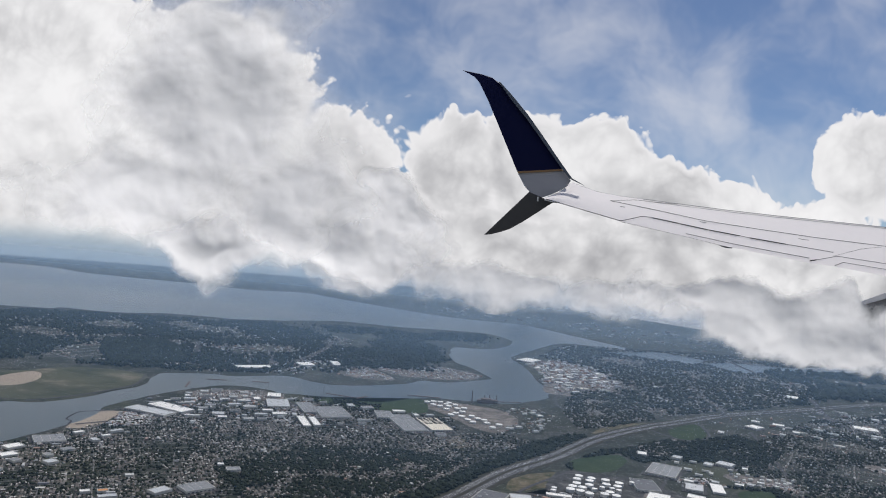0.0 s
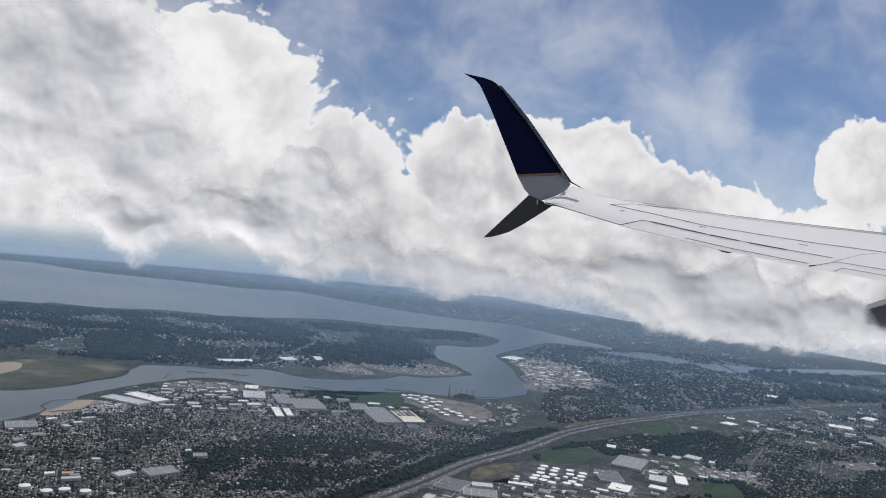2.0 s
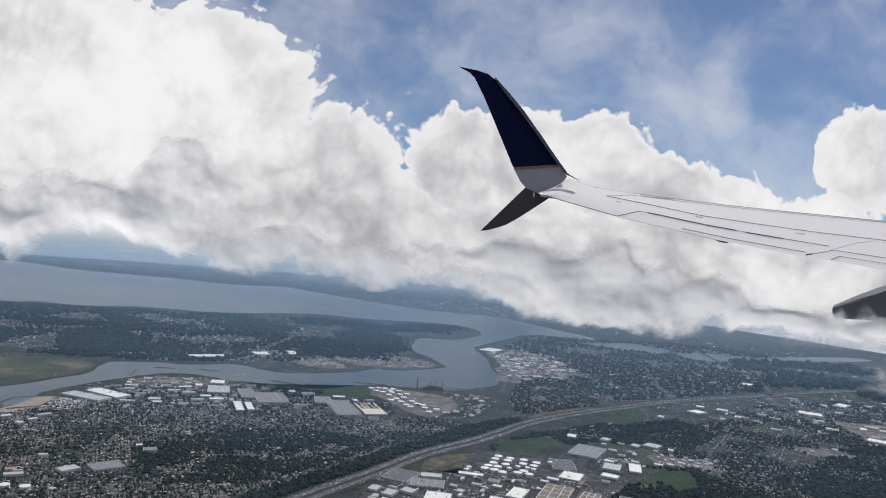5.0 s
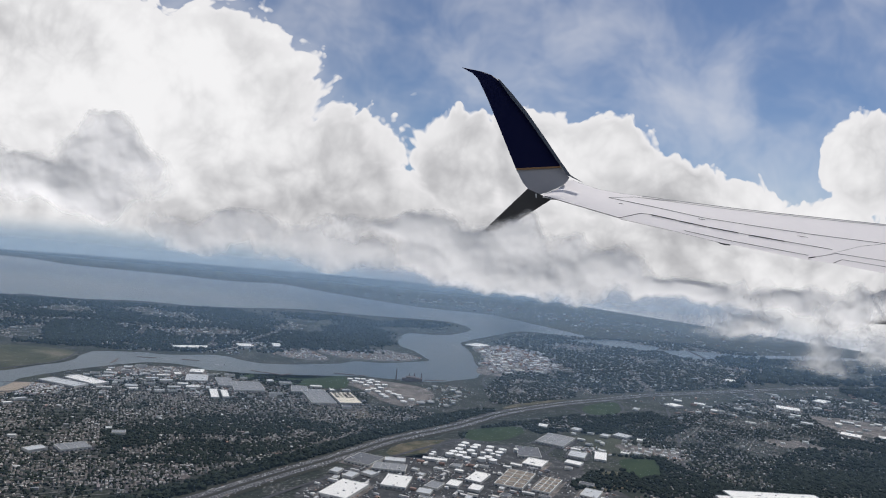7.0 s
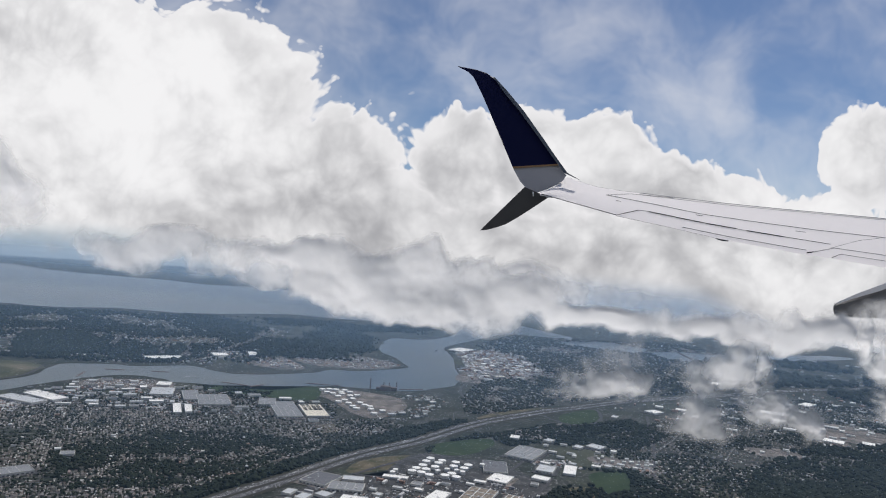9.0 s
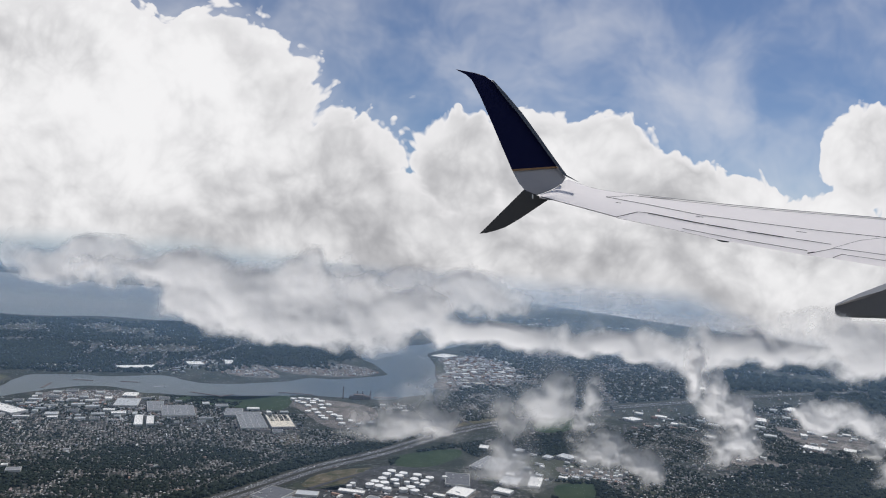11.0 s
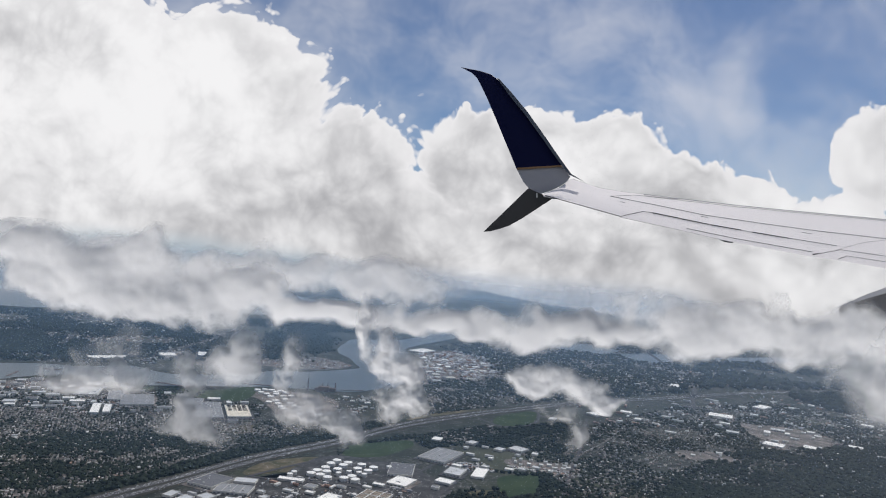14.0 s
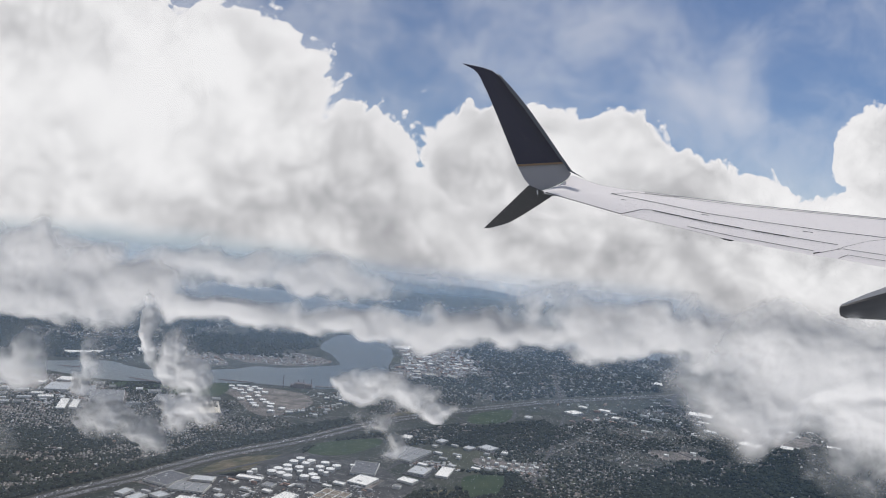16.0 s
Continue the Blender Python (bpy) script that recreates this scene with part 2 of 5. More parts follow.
WING_GREY = material("grey_wing_paint", (0.34, 0.34, 0.365), 0.6, grain=(0.006, 0.08))
NAVY = material("navy_winglet_paint", (0.003, 0.005, 0.036), 0.5, grain=(0.006, 0.08), specular=0.12)
GOLD = material("gold_stripe_paint", (0.26, 0.15, 0.07), 0.5)
EDGE_METAL = material("bare_metal_leading_edge", (0.085, 0.10, 0.125), 0.55, 0.2, grain=(0.008, 0.1))
SEAM = material("dark_panel_gap", (0.03, 0.03, 0.033), 0.8)
# the shade on the fairing's unlit side is put into this dark grey
WING_SHADE = material("shade_tinted_fairing_paint", (0.15, 0.148, 0.15), 0.7, grain=(0.006, 0.12), specular=0.2)
# near-black grey: shade under the wing and lower blade is put into the colour
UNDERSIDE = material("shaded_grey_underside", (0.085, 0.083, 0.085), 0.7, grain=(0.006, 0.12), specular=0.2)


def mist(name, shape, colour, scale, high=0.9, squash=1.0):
    """A thin translucent sheet that stands in for cloud or haze: it scatters light both ways, with gaps where the air
    is clear.
    """
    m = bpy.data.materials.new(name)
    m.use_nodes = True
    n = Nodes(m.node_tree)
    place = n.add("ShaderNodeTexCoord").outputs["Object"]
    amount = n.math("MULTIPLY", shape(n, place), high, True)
    # darker patches in the colour imitate the shading inside a cloud
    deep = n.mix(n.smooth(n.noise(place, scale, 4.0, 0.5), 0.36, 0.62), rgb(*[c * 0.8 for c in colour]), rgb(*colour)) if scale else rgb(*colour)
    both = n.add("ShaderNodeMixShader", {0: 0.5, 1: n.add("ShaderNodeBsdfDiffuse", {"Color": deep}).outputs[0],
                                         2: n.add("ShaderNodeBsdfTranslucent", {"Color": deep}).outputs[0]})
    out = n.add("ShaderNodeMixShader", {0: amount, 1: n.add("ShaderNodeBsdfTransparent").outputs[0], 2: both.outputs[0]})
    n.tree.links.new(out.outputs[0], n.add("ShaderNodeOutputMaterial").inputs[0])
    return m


# ---- building helpers ----


def finish(name, bm, mat, parent=None, label="", smooth=False):
    mesh = bpy.data.meshes.new(name)
    bmesh.ops.recalc_face_normals(bm, faces=bm.faces)
    bm.to_mesh(mesh)
    bm.free()
    for m in (mat if isinstance(mat, (list, tuple)) else (mat,)):
        mesh.materials.append(m)
    if smooth:
        mesh.shade_smooth()
    ob = new(name, mesh)
    if parent:
        ob.parent = parent
    if label:
        tagged(ob, label)
    return ob


def part(name, bm, mat, parent, label="", smooth=False):
    return finish(name, bm, mat, parent, label, smooth)


def joined(name, verts, faces, mats, slots=None):
    mesh = bpy.data.meshes.new(name)
    mesh.from_pydata(verts, [], faces)
    for m in mats:
        mesh.materials.append(m)
    if slots is not None:
        mesh.polygons.foreach_set("material_index", slots)
    mesh.update()
    return new(name, mesh)


def box(bm, x, y, z, sx, sy, sz, turn=0.0, bevel=0.0):
    """A box that stands at height z."""
    made = bmesh.ops.create_cube(bm, size=1.0, matrix=Matrix.Translation((x, y, z + sz / 2)) @ Matrix.Rotation(turn, 4, "Z") @ Matrix.Diagonal((sx, sy, sz, 1)))
    if bevel:
        edges = list({e for v in made["verts"] for e in v.link_edges})
        bmesh.ops.bevel(bm, geom=edges, offset=bevel, segments=1, affect="EDGES")


def round_line(points, steps=5, closed=True):
    """A smooth line through the corners of a plan."""
    out, k = [], len(points)
    for i in range(k if closed else k - 1):
        p = [Vector(points[(i + j) % k] if closed else points[min(max(i + j, 0), k - 1)]) for j in (-1, 0, 1, 2)]
        for s in range(steps):
            u = s / steps
            out.append(0.5 * ((2 * p[1]) + (p[2] - p[0]) * u + (2 * p[0] - 5 * p[1] + 4 * p[2] - p[3]) * u * u + (3 * p[1] - p[0] - 3 * p[2] + p[3]) * u ** 3))
    if not closed:
        out.append(Vector(points[-1]))
    return out


def patch(name, points, mat, z, label, category, steps=4, ragged=0.6, kind="structure"):
    """A flat piece of ground with a rounded, slightly ragged outline."""
    line = [p + Vector((noise.noise((p.x * 0.13, p.y * 0.13, z)), noise.noise((p.y * 0.13, p.x * 0.13, 7 + z)))) * ragged for p in round_line(points, steps)]
    bm = bmesh.new()
    face = bm.faces.new([bm.verts.new((p.x, p.y, z)) for p in line])
    bmesh.ops.triangulate(bm, faces=[face], ngon_method="EAR_CLIP")
    for f in bm.faces:
        if f.normal.z < 0:
            f.normal_flip()
    mesh = bpy.data.meshes.new(name)
    bm.to_mesh(mesh)
    bm.free()
    mesh.materials.append(mat)
    return tagged(new(name, mesh), label, category, kind=kind)


def ribbon(bm, line, width, z, offset=0.0, thick=0.0):
    """A road's band along a line; offset to its left."""
    rows = []
    for i, p in enumerate(line):
        d = (line[min(i + 1, len(line) - 1)] - line[max(i - 1, 0)]).normalized()
        side = Vector((-d.y, d.x))
        a, b = p + side * (offset + width / 2), p + side * (offset - width / 2)
        rows.append([bm.verts.new((a.x, a.y, z)), bm.verts.new((b.x, b.y, z))])
    for (a, b), (c, d) in zip(rows, rows[1:]):
        bm.faces.new((b, d, c, a))


def inside(x, y, points):
    """Which of the places lie in a polygon."""
    x, y = np.asarray(x), np.asarray(y)
    hit = np.zeros(x.shape, bool)
    for (ax, ay), (bx, by) in zip(points, points[1:] + points[:1]):
        hit ^= ((ay > y) != (by > y)) & (x < (bx - ax) * (y - ay) / (by - ay + 1e-9) + ax)
    return hit


# ---- ground and water ----
bm = bmesh.new()
bmesh.ops.create_grid(bm, x_segments=160, y_segments=160, size=1.0)
for v in bm.verts:
    x, y = v.co.x * 3600 + 100, (v.co.y + 1) * 2300 - 200
    east = min(1.0, max(0.0, (x - 150) / 400))
    far = max(0.0, math.hypot(x, y) - 1000 + 230 * east)
    v.co = Vector((x, y, -far * far * (3.2e-5 + 1.1e-4 * east)))
tagged(finish("ground", bm, GROUND), "wooded and built-up flat coastal country seen from the air", "ground", kind="structure")

BAY_FAR = [(-1400, 900), (-900, 1010), (-595, 1028), (-533, 1028), (-457, 981), (-364, 970), (-306, 970), (-240, 950), (-178, 985), (-120, 933), (-46, 866), (18, 820), (80, 815), (106, 786), (141, 723), (167, 674)]
EAST_SHORE = [(159, 658), (136, 664), (106, 660), (75, 592), (55, 542), (58, 511), (61, 484), (62, 446), (65, 420), (63, 407)]
SOUTH_BANK = [(60, 392), (40, 370), (29, 369), (13, 367), (-1, 365), (-14, 353), (-26, 348), (-39, 347), (-55, 346), (-65, 346), (-74, 351), (-88, 353), (-98, 346), (-105, 334), (-114, 314),
              (-120, 291), (-119, 279), (-121, 257), (-125, 244), (-128, 234), (-140, 214), (-230, 90)]
NORTH_BANK = [(-330, 120), (-210, 205), (-166, 259), (-157, 283), (-148, 286), (-137, 298), (-130, 317), (-124, 334), (-128, 356), (-126, 366), (-113, 374), (-94, 376), (-74, 388), (-58, 380), (-43, 377), (-16, 394),
              (-5, 410), (10, 414), (26, 429), (34, 440)]
COVE = [(31, 452), (25, 472), (14, 494), (11, 524), (15, 567), (32, 571), (50, 589), (64, 641)]
BAY_NEAR = [(47, 684), (16, 687), (-34, 674), (-85, 676), (-128, 641), (-160, 619), (-187, 617), (-214, 615), (-249, 589), (-292, 587), (-324, 567), (-700, 470), (-1400, 420)]
SHORE = BAY_FAR + EAST_SHORE + SOUTH_BANK + NORTH_BANK + COVE + BAY_NEAR
patch("water", SHORE, WATER, 0.06, "grey-blue river estuary opening into a wide bay", "water", 4, 1.6)
POND = [(139, 623), (191, 664), (224, 634), (203, 598), (165, 611)]
LAGOON = [(214, 608), (247, 634), (293, 635), (330, 660), (400, 700), (420, 690), (330, 630), (269, 599), (236, 572), (221, 578)]
patch("water_pond", POND, WATER, 0.06, "pale far pond beside the town", "water")
patch("water_lagoon", LAGOON, WATER, 0.06, "long pale lagoon among far marshes", "water")

PATCHES = [
    ("field", [(-330, 220), (-260, 300), (-189, 337), (-173, 356), (-156, 364), (-132, 358), (-128, 335), (-133, 319), (-140, 302), (-151, 291), (-168, 285), (-230, 235)], FIELD, "dry grass landfill meadow by the river"),
    ("spit", [(-31, 440), (-10, 456), (6, 466), (26, 452), (30, 442), (16, 424), (-16, 421)], YARD, "bare sandy spit with low sheds"),
    ("bare_ground", [(-119, 257), (-111, 262), (-111.5, 279), (-113.5, 285.5), (-121, 283), (-121.5, 270)], SAND, "bare tan lot beside the river"),
    ("container_yard", [(-96, 318), (-70, 326), (-75, 346), (-100, 335)], YARD, "pale yard with parked rows"),
    ("green_field", [(54, 276), (73, 290), (75, 281), (66, 266), (54, 263)], GREEN, "green grass field among trees"),
    ("scrub_verge", [(29, 234), (46, 245), (54, 260), (40, 256), (30, 246)], SCRUB, "dry scrub beside the highway"),
    ("playing_field", [(107, 256), (119, 260), (116, 240), (107, 233), (104, 246)], GREEN, "green playing field"),
    ("asphalt_lot", [(38, 211), (46, 210), (48, 229), (39, 229)], LOT, "dark asphalt lot between warehouses"),
    ("truck_lot", [(46.5, 210), (53, 209), (56, 221), (48, 220)], LOT, "grey asphalt truck lot"),
    ("industrial_yard", [(8, 190), (30, 170), (95, 195), (95, 225), (70, 262), (45, 236), (25, 226)], LOT, "paved industrial estate yards"),
    ("mall_lot", [(226, 376), (247, 376), (262, 358), (247, 335), (228, 340), (222, 357)], YARD, "pale far parking lot"),
    ("bare_strip", [(176, 310), (195, 313), (200, 300), (181, 298)], YARD, "pale bare lot between wooded streets"),
    ("truck_park", [(110.5, 277), (133, 275), (130, 267), (110, 269)], YARD, "pale truck park below the wood"),
    ("bare_lot", [(88, 216), (105, 227), (105, 240), (94, 235)], SCRUB, "brown built-up lot"),
    ("dry_meadow", [(70, 323), (89, 348), (112, 357), (84, 328)], SCRUB, "dry meadow at the interchange"),
    ("interchange_green", [(109, 344), (127, 362), (122, 334), (108, 326)], GREEN, "green loop of the interchange"),
    ("tank_yard", [(46, 234), (62, 232), (76, 254), (50, 262), (40, 240)], LOT, "grey bunded yard of the oil tanks"),
    ("oil_terminal", [(-6, 346), (6, 360), (34, 352), (40, 330), (30, 308), (20, 312), (6, 336)], YARD, "pale gravel oil terminal by the river"),
    ("dock_land", [(62, 410), (70, 470), (62, 520), (90, 540), (112, 480), (96, 420)], YARD, "pale dockside yards"),
    ("landfill_top", [(-182, 325), (-177, 342), (-168, 334), (-166, 316), (-173, 309)], SAND, "bare sandy top of the landfill"),
    ("shore_yard", [(-46, 440), (-36, 438), (-18, 406), (-40, 402), (-52, 420)], YARD, "pale works yard on the far bank"),
    ("brown_lot", [(10.5, 277), (18, 282), (16.5, 292), (10, 288)], SCRUB, "bare brown lot between houses"),
    ("marsh", [(-20, 330), (0, 332), (-4, 362), (-22, 345), (-50, 344), (-44, 334)], GREEN, "green marsh by the river"),
]
PATCH_OF = {row[0]: row[1] for row in PATCHES}
for i, (name, points, mat, label) in enumerate(PATCHES):
    patch(name, points, mat, 0.031 + 0.0047 * i, label, "ground")

# ---- roads ----
HIGHWAY = [(-44, 130), (-14, 177), (-8, 188), (2, 206), (14, 226), (29, 253), (48, 278), (71, 314), (99, 345), (118, 362), (149, 390), (190, 418), (222, 440), (262, 468), (320, 500), (420, 550)]


def road(name, points, width, label, mat=ROAD_DARK, lanes=()):
    line = round_line(points, 8, False)
    bm = bmesh.new()
    ribbon(bm, line, width, 0.20)
    ob = tagged(finish(name, bm, mat), label, "road", kind="structure")
    for off in lanes:
        bm = bmesh.new()
        ribbon(bm, line, 0.06, 0.215, off)
        part("lane_line", bm, PAINT, ob)
    return ob


bm = bmesh.new()
ribbon(bm, round_line(HIGHWAY, 8, False), 9.0, 0.17)
tagged(finish("road_verge", bm, VERGE), "dry grass verges of the highway", "verge", kind="structure")
road("road_highway_north", [(x - 1.6, y + 1.05) for x, y in HIGHWAY], 2.7, "grey many-laned highway carriageway", ROAD, (-0.65, 0.0, 0.65))
road("road_highway_south", [(x + 1.4, y - 0.95) for x, y in HIGHWAY], 2.7, "grey many-laned highway carriageway", ROAD, (-0.65, 0.0, 0.65))
road("road_service", [(-2, 176), (8, 195), (20, 214), (34, 238), (52, 262)], 1.2, "pale service road beside the highway", ROAD)
ISLAND_ROADS = [
    ("road_island", [(-78, 436), (-73.5, 455), (-71, 479), (-70, 504), (-72, 540)], 2.4),
    ("road_island_west", [(-85, 415), (-94, 446), (-103, 483)], 2.2),
    ("road_island_mill", [(-98.5, 415), (-108, 450), (-116, 479)], 1.5),
    ("road_island_hill", [(-133, 433), (-140, 455), (-147, 477)], 1.3),
]
STREETS = [
    ("road_avenue", [(150, 356), (147, 341), (137, 294), (128, 259), (121, 226), (112, 190)], 1.3),
    ("road_far", [(176, 561), (161, 478), (156, 428), (155, 406), (150, 388)], 1.8),
    ("road_causeway", [(246, 641), (242, 561), (234, 476), (218, 425), (212, 387), (218, 364)], 3.0),
    *ISLAND_ROADS,
    ("road_dike", [(-119, 256), (-121, 265), (-124, 268), (-125, 277), (-123, 280.5), (-114, 287)], 0.7),
    ("road_field_dike", [(-132, 358), (-127.5, 335), (-132, 318), (-140, 301), (-150, 288)], 1.1),
    ("road_yard_north", [(-99, 329.6), (-86, 337), (-74, 343.5)], 0.8),
    ("road_yard_south", [(-95, 318), (-83, 323.5), (-70, 329)], 0.8),
    ("road_estate", [(30, 232), (60, 232), (68, 229), (84, 262), (90, 285)], 1.1),
    ("road_estate_south", [(62, 196), (70, 206), (84, 226), (92, 246)], 1.0),
    ("road_port", [(-118, 262), (-95, 282), (-60, 292), (-20, 296), (12, 294)], 1.0),
    ("road_shore", [(82, 330), (70, 350), (64, 380), (70, 410), (86, 430)], 1.2),
    ("road_interchange", [(99, 340), (110, 326), (124, 336), (128, 360), (118, 366)], 1.2),
    ("road_east", [(220, 364), (260, 350), (330, 330)], 1.2),
    ("road_east_hill", [(150, 356), (176, 330), (196, 296), (206, 262)], 1.0),
    ("road_east_low", [(137, 294), (166, 288), (196, 296), (240, 312)], 0.9),
]
for name, points, width in STREETS:
    road(name, points, width, "narrow pale street between trees and houses", ROAD)

# ---- warehouses ----
# place, length, depth, turn, roof
SHEDS = [
    (-7, 308, 10.0, 26.3, 21, "g"), (4, 310, 9.1, 20.3, 21, "c"), (-17, 319, 6.9, 12.1, 13, "g"), (-38, 314, 12.5, 18.6, 22, "g"),
    (-49, 319, 6.5, 18.1, 23, "g"), (-46, 295, 3.0, 15.6, 21, "w"), (-42, 296, 2.6, 12.8, 21, "w"), (-62, 322, 9.1, 14.0, 16, "l"),
    (-67, 337, 5.7, 7.4, 12, "w"), (-103, 289, 18.5, 6.9, -20, "l"), (-98, 297, 18.0, 6.9, -27, "w"),
]
SHEDS_NEAR = [
    (20, 195, 7.9, 13.9, -19, "w"), (33, 206, 7.0, 10.6, -7, "w"), (30, 219, 9.8, 6.9, -2, "g"), (31, 227, 6.3, 3.9, 1, "l"),
    (43, 232, 7.6, 2.4, -6, "w"), (22, 224, 8.4, 10.3, -22, "d"), (56, 217, 4.7, 9.4, -21, "w"), (49, 209, 3.5, 5.3, -16, "w"),
    (55, 207, 3.3, 5.0, -18, "w"), (67, 219, 8.2, 16.9, -19, "m"), (76, 216, 5.2, 14.8, -22, "m"), (86, 272, 10.2, 15.8, -25, "g"),
]
SHEDS_MID = [
    (74, 251, 7.8, 12.3, -1, "d"), (75, 239, 6.4, 8.1, -22, "w"), (88, 243, 5.3, 4.0, -25, "w"), (91, 254, 5.6, 7.7, -18, "l"),
    (99, 255, 4.0, 10.3, -12, "w"), (84, 294, 3.3, 4.6, -12, "w"), (97, 293, 3.2, 4.1, -32, "l"), (107, 287, 3.1, 4.0, -31, "l"),
    (114, 289, 5.7, 5.6, -36, "l"), (88, 212, 5.0, 7.7, -23, "l"), (140, 218, 26.0, 10.8, 8, "w"),
]
SHEDS_FAR = [
    (66, 530, 11.1, 17.0, -30, "w"), (221, 388, 10.9, 8.4, -21, "w"), (255, 423, 6.1, 11.3, -44, "w"), (223, 472, 7.3, 9.2, -21, "w"),
    (225, 334, 8.0, 6.8, -33, "w"), (240, 334, 4.8, 5.7, -29, "w"), (156, 366, 6.0, 7.3, -51, "w"), (-93, 404, 18.3, 7.0, 32, "w"),
    (-70, 427, 8.3, 9.6, 30, "w"), (-55, 440, 4.6, 12.6, 19, "w"), (146, 225, 30.0, 9.0, 8, "w"),
]
SHEDS_SMALL = [
    (17, 191, 2.5, 5.3, -26, "l"), (41, 200, 3.8, 4.2, -12, "l"), (43.5, 206, 4.0, 6.0, -22, "g"), (20, 208, 3.1, 4.8, -21, "l"),
    (15.5, 211, 2.7, 4.2, -17, "l"), (25, 211, 3.9, 3.6, -30, "l"), (-118, 222, 4.6, 3.6, 51, "w"), (-121, 230, 5.1, 3.7, 59, "w"),
    (-104, 219, 3.3, 3.3, 57, "l"), (-67, 204, 5.3, 3.6, 56, "l"), (-59, 209, 8.2, 6.2, 44, "g"), (-116, 241, 9.0, 8.5, 33, "g"),
    (-80.3, 200, 2.7, 1.9, 30, "o"), (-84.2, 198.2, 2.5, 1.7, 30, "w"), (-77.5, 196.2, 4.6, 2.2, 30, "l"), (-59, 231.4, 1.8, 1.6, 24, "w"), (-54.2, 227.8, 4.0, 3.2, 24, "g"), (-79.3, 214, 2.2, 1.2, 24, "w"),
]
LABELS = {"o": "small shed with a bright orange roof", "w": "flat-roofed warehouse with a bright white roof", "c": "warehouse with a cream roof and rooftop panels",
          "m": "warehouse with a mottled roof and white dividing walls",
          "l": "low shed with a light grey metal roof", "g": "large warehouse with a grey gravel roof", "d": "warehouse with a dark tar roof"}
dice = random.Random(4)


def warehouse(x, y, sx, sy, turn, roof):
    tall = 0.42 + 0.012 * min(sx, sy) + dice.random() * 0.15
    ob = tagged(new("warehouse"), (LABELS[roof] + " on a paved yard" if len(LABELS[roof].split()) < 9 else LABELS[roof]), "warehouse", "industrial estate")
    ob.matrix_world = pose(x, y, 0.16, 0, 0, turn)
    bm = bmesh.new()
    box(bm, 0, 0, 0.0, sx, sy, tall)
    shell = part("wall", bm, WALL, ob)
    bm = bmesh.new()
    box(bm, 0, 0, tall, sx - 0.1, sy - 0.1, 0.06)
    deck = part("roof", bm, ROOFS[roof], ob)
    for px, py, lx, ly in ((0, sy / 2 - 0.06, sx, 0.12), (0, -sy / 2 + 0.06, sx, 0.12), (sx / 2 - 0.06, 0, 0.12, sy - 0.24), (-sx / 2 + 0.06, 0, 0.12, sy - 0.24)):
        bm = bmesh.new()
        box(bm, px, py, tall + 0.003, lx + 0.004, ly, 0.16)
        part("parapet", bm, TANK if roof in "wm" else WALL, ob)
    if min(sx, sy) > 4:
        bays = max(3, int(sx / 1.1))
        for i in range(bays):
            bm = bmesh.new()
            box(bm, (i + 0.5) / bays * sx - sx / 2, -sy / 2 - 0.004, 0.05, sx / bays * 0.55, 0.03, 0.26)
            part("dock_door", bm, DOCK, shell)
        for i in range(int(sx * sy / 22) + 2):
            bm = bmesh.new()
            box(bm, dice.uniform(-0.42, 0.42) * sx, dice.uniform(-0.42, 0.42) * sy, tall + 0.055, dice.uniform(0.25, 0.7), dice.uniform(0.25, 0.6), dice.uniform(0.12, 0.25), 0, 0.03)
            part("roof_unit", bm, UNIT, deck)
        if roof in "gl":
            for i in range(1, int(sx / 2.4)):
                bm = bmesh.new()
                box(bm, i * 2.4 - sx / 2, 0, tall + 0.058, 0.08, sy - 0.4, 0.05)
                part("roof_seam", bm, WALL, deck)
    if roof == "m":
        for px, py, lx, ly in [(i * sx / 3 - sx / 2, 0, 0.14, sy - 0.3) for i in (1, 2)] + [(0, i * sy / 4 - sy / 2, sx - 0.3, 0.14) for i in (1, 2, 3)]:
            bm = bmesh.new()
            box(bm, px, py, tall + 0.058, lx, ly, 0.17 if lx > ly else 0.16)
            part("dividing_wall", bm, TANK, deck)
    if roof == "c":
        rows = 4 if sx > 9 else 3
        for i in range(rows):
            for j in range(5):
                if sx < 9 or sx > 9.05 or dice.random() < 0.8:
                    bm = bmesh.new()
                    box(bm, (i + 0.5) / rows * sx * 0.86 - sx * 0.43, (j + 0.5) / 5 * sy * 0.5 + sy * 0.0 - 0.2, tall + 0.058, sx / rows * 0.85 * dice.uniform(0.5, 1), sy * 0.07 * dice.uniform(0.7, 1.2), 0.05)
                    part("roof_panel", bm, BLACK_PANEL if sx > 9 else UNIT, deck)
    return ob


count = 0
for x, y, sx, sy, turn, roof in SHEDS + SHEDS_NEAR + SHEDS_MID + SHEDS_FAR + SHEDS_SMALL:
    if min(sx, sy) > 4:
        bm = bmesh.new()
        box(bm, 0, 0, 0.0, sx + 2.6, sy + 2.6, 0.16 + 0.0011 * count, 0, 0.05)
        apron = tagged(finish("apron", bm, YARD if count % 3 == 0 else LOT), "worn paved apron round a warehouse", "pavement", kind="structure")
        apron.matrix_world = pose(x, y, 0, 0, 0, turn)
        count += 1
for row in SHEDS + SHEDS_NEAR + SHEDS_MID + SHEDS_FAR + SHEDS_SMALL:
    warehouse(*row)

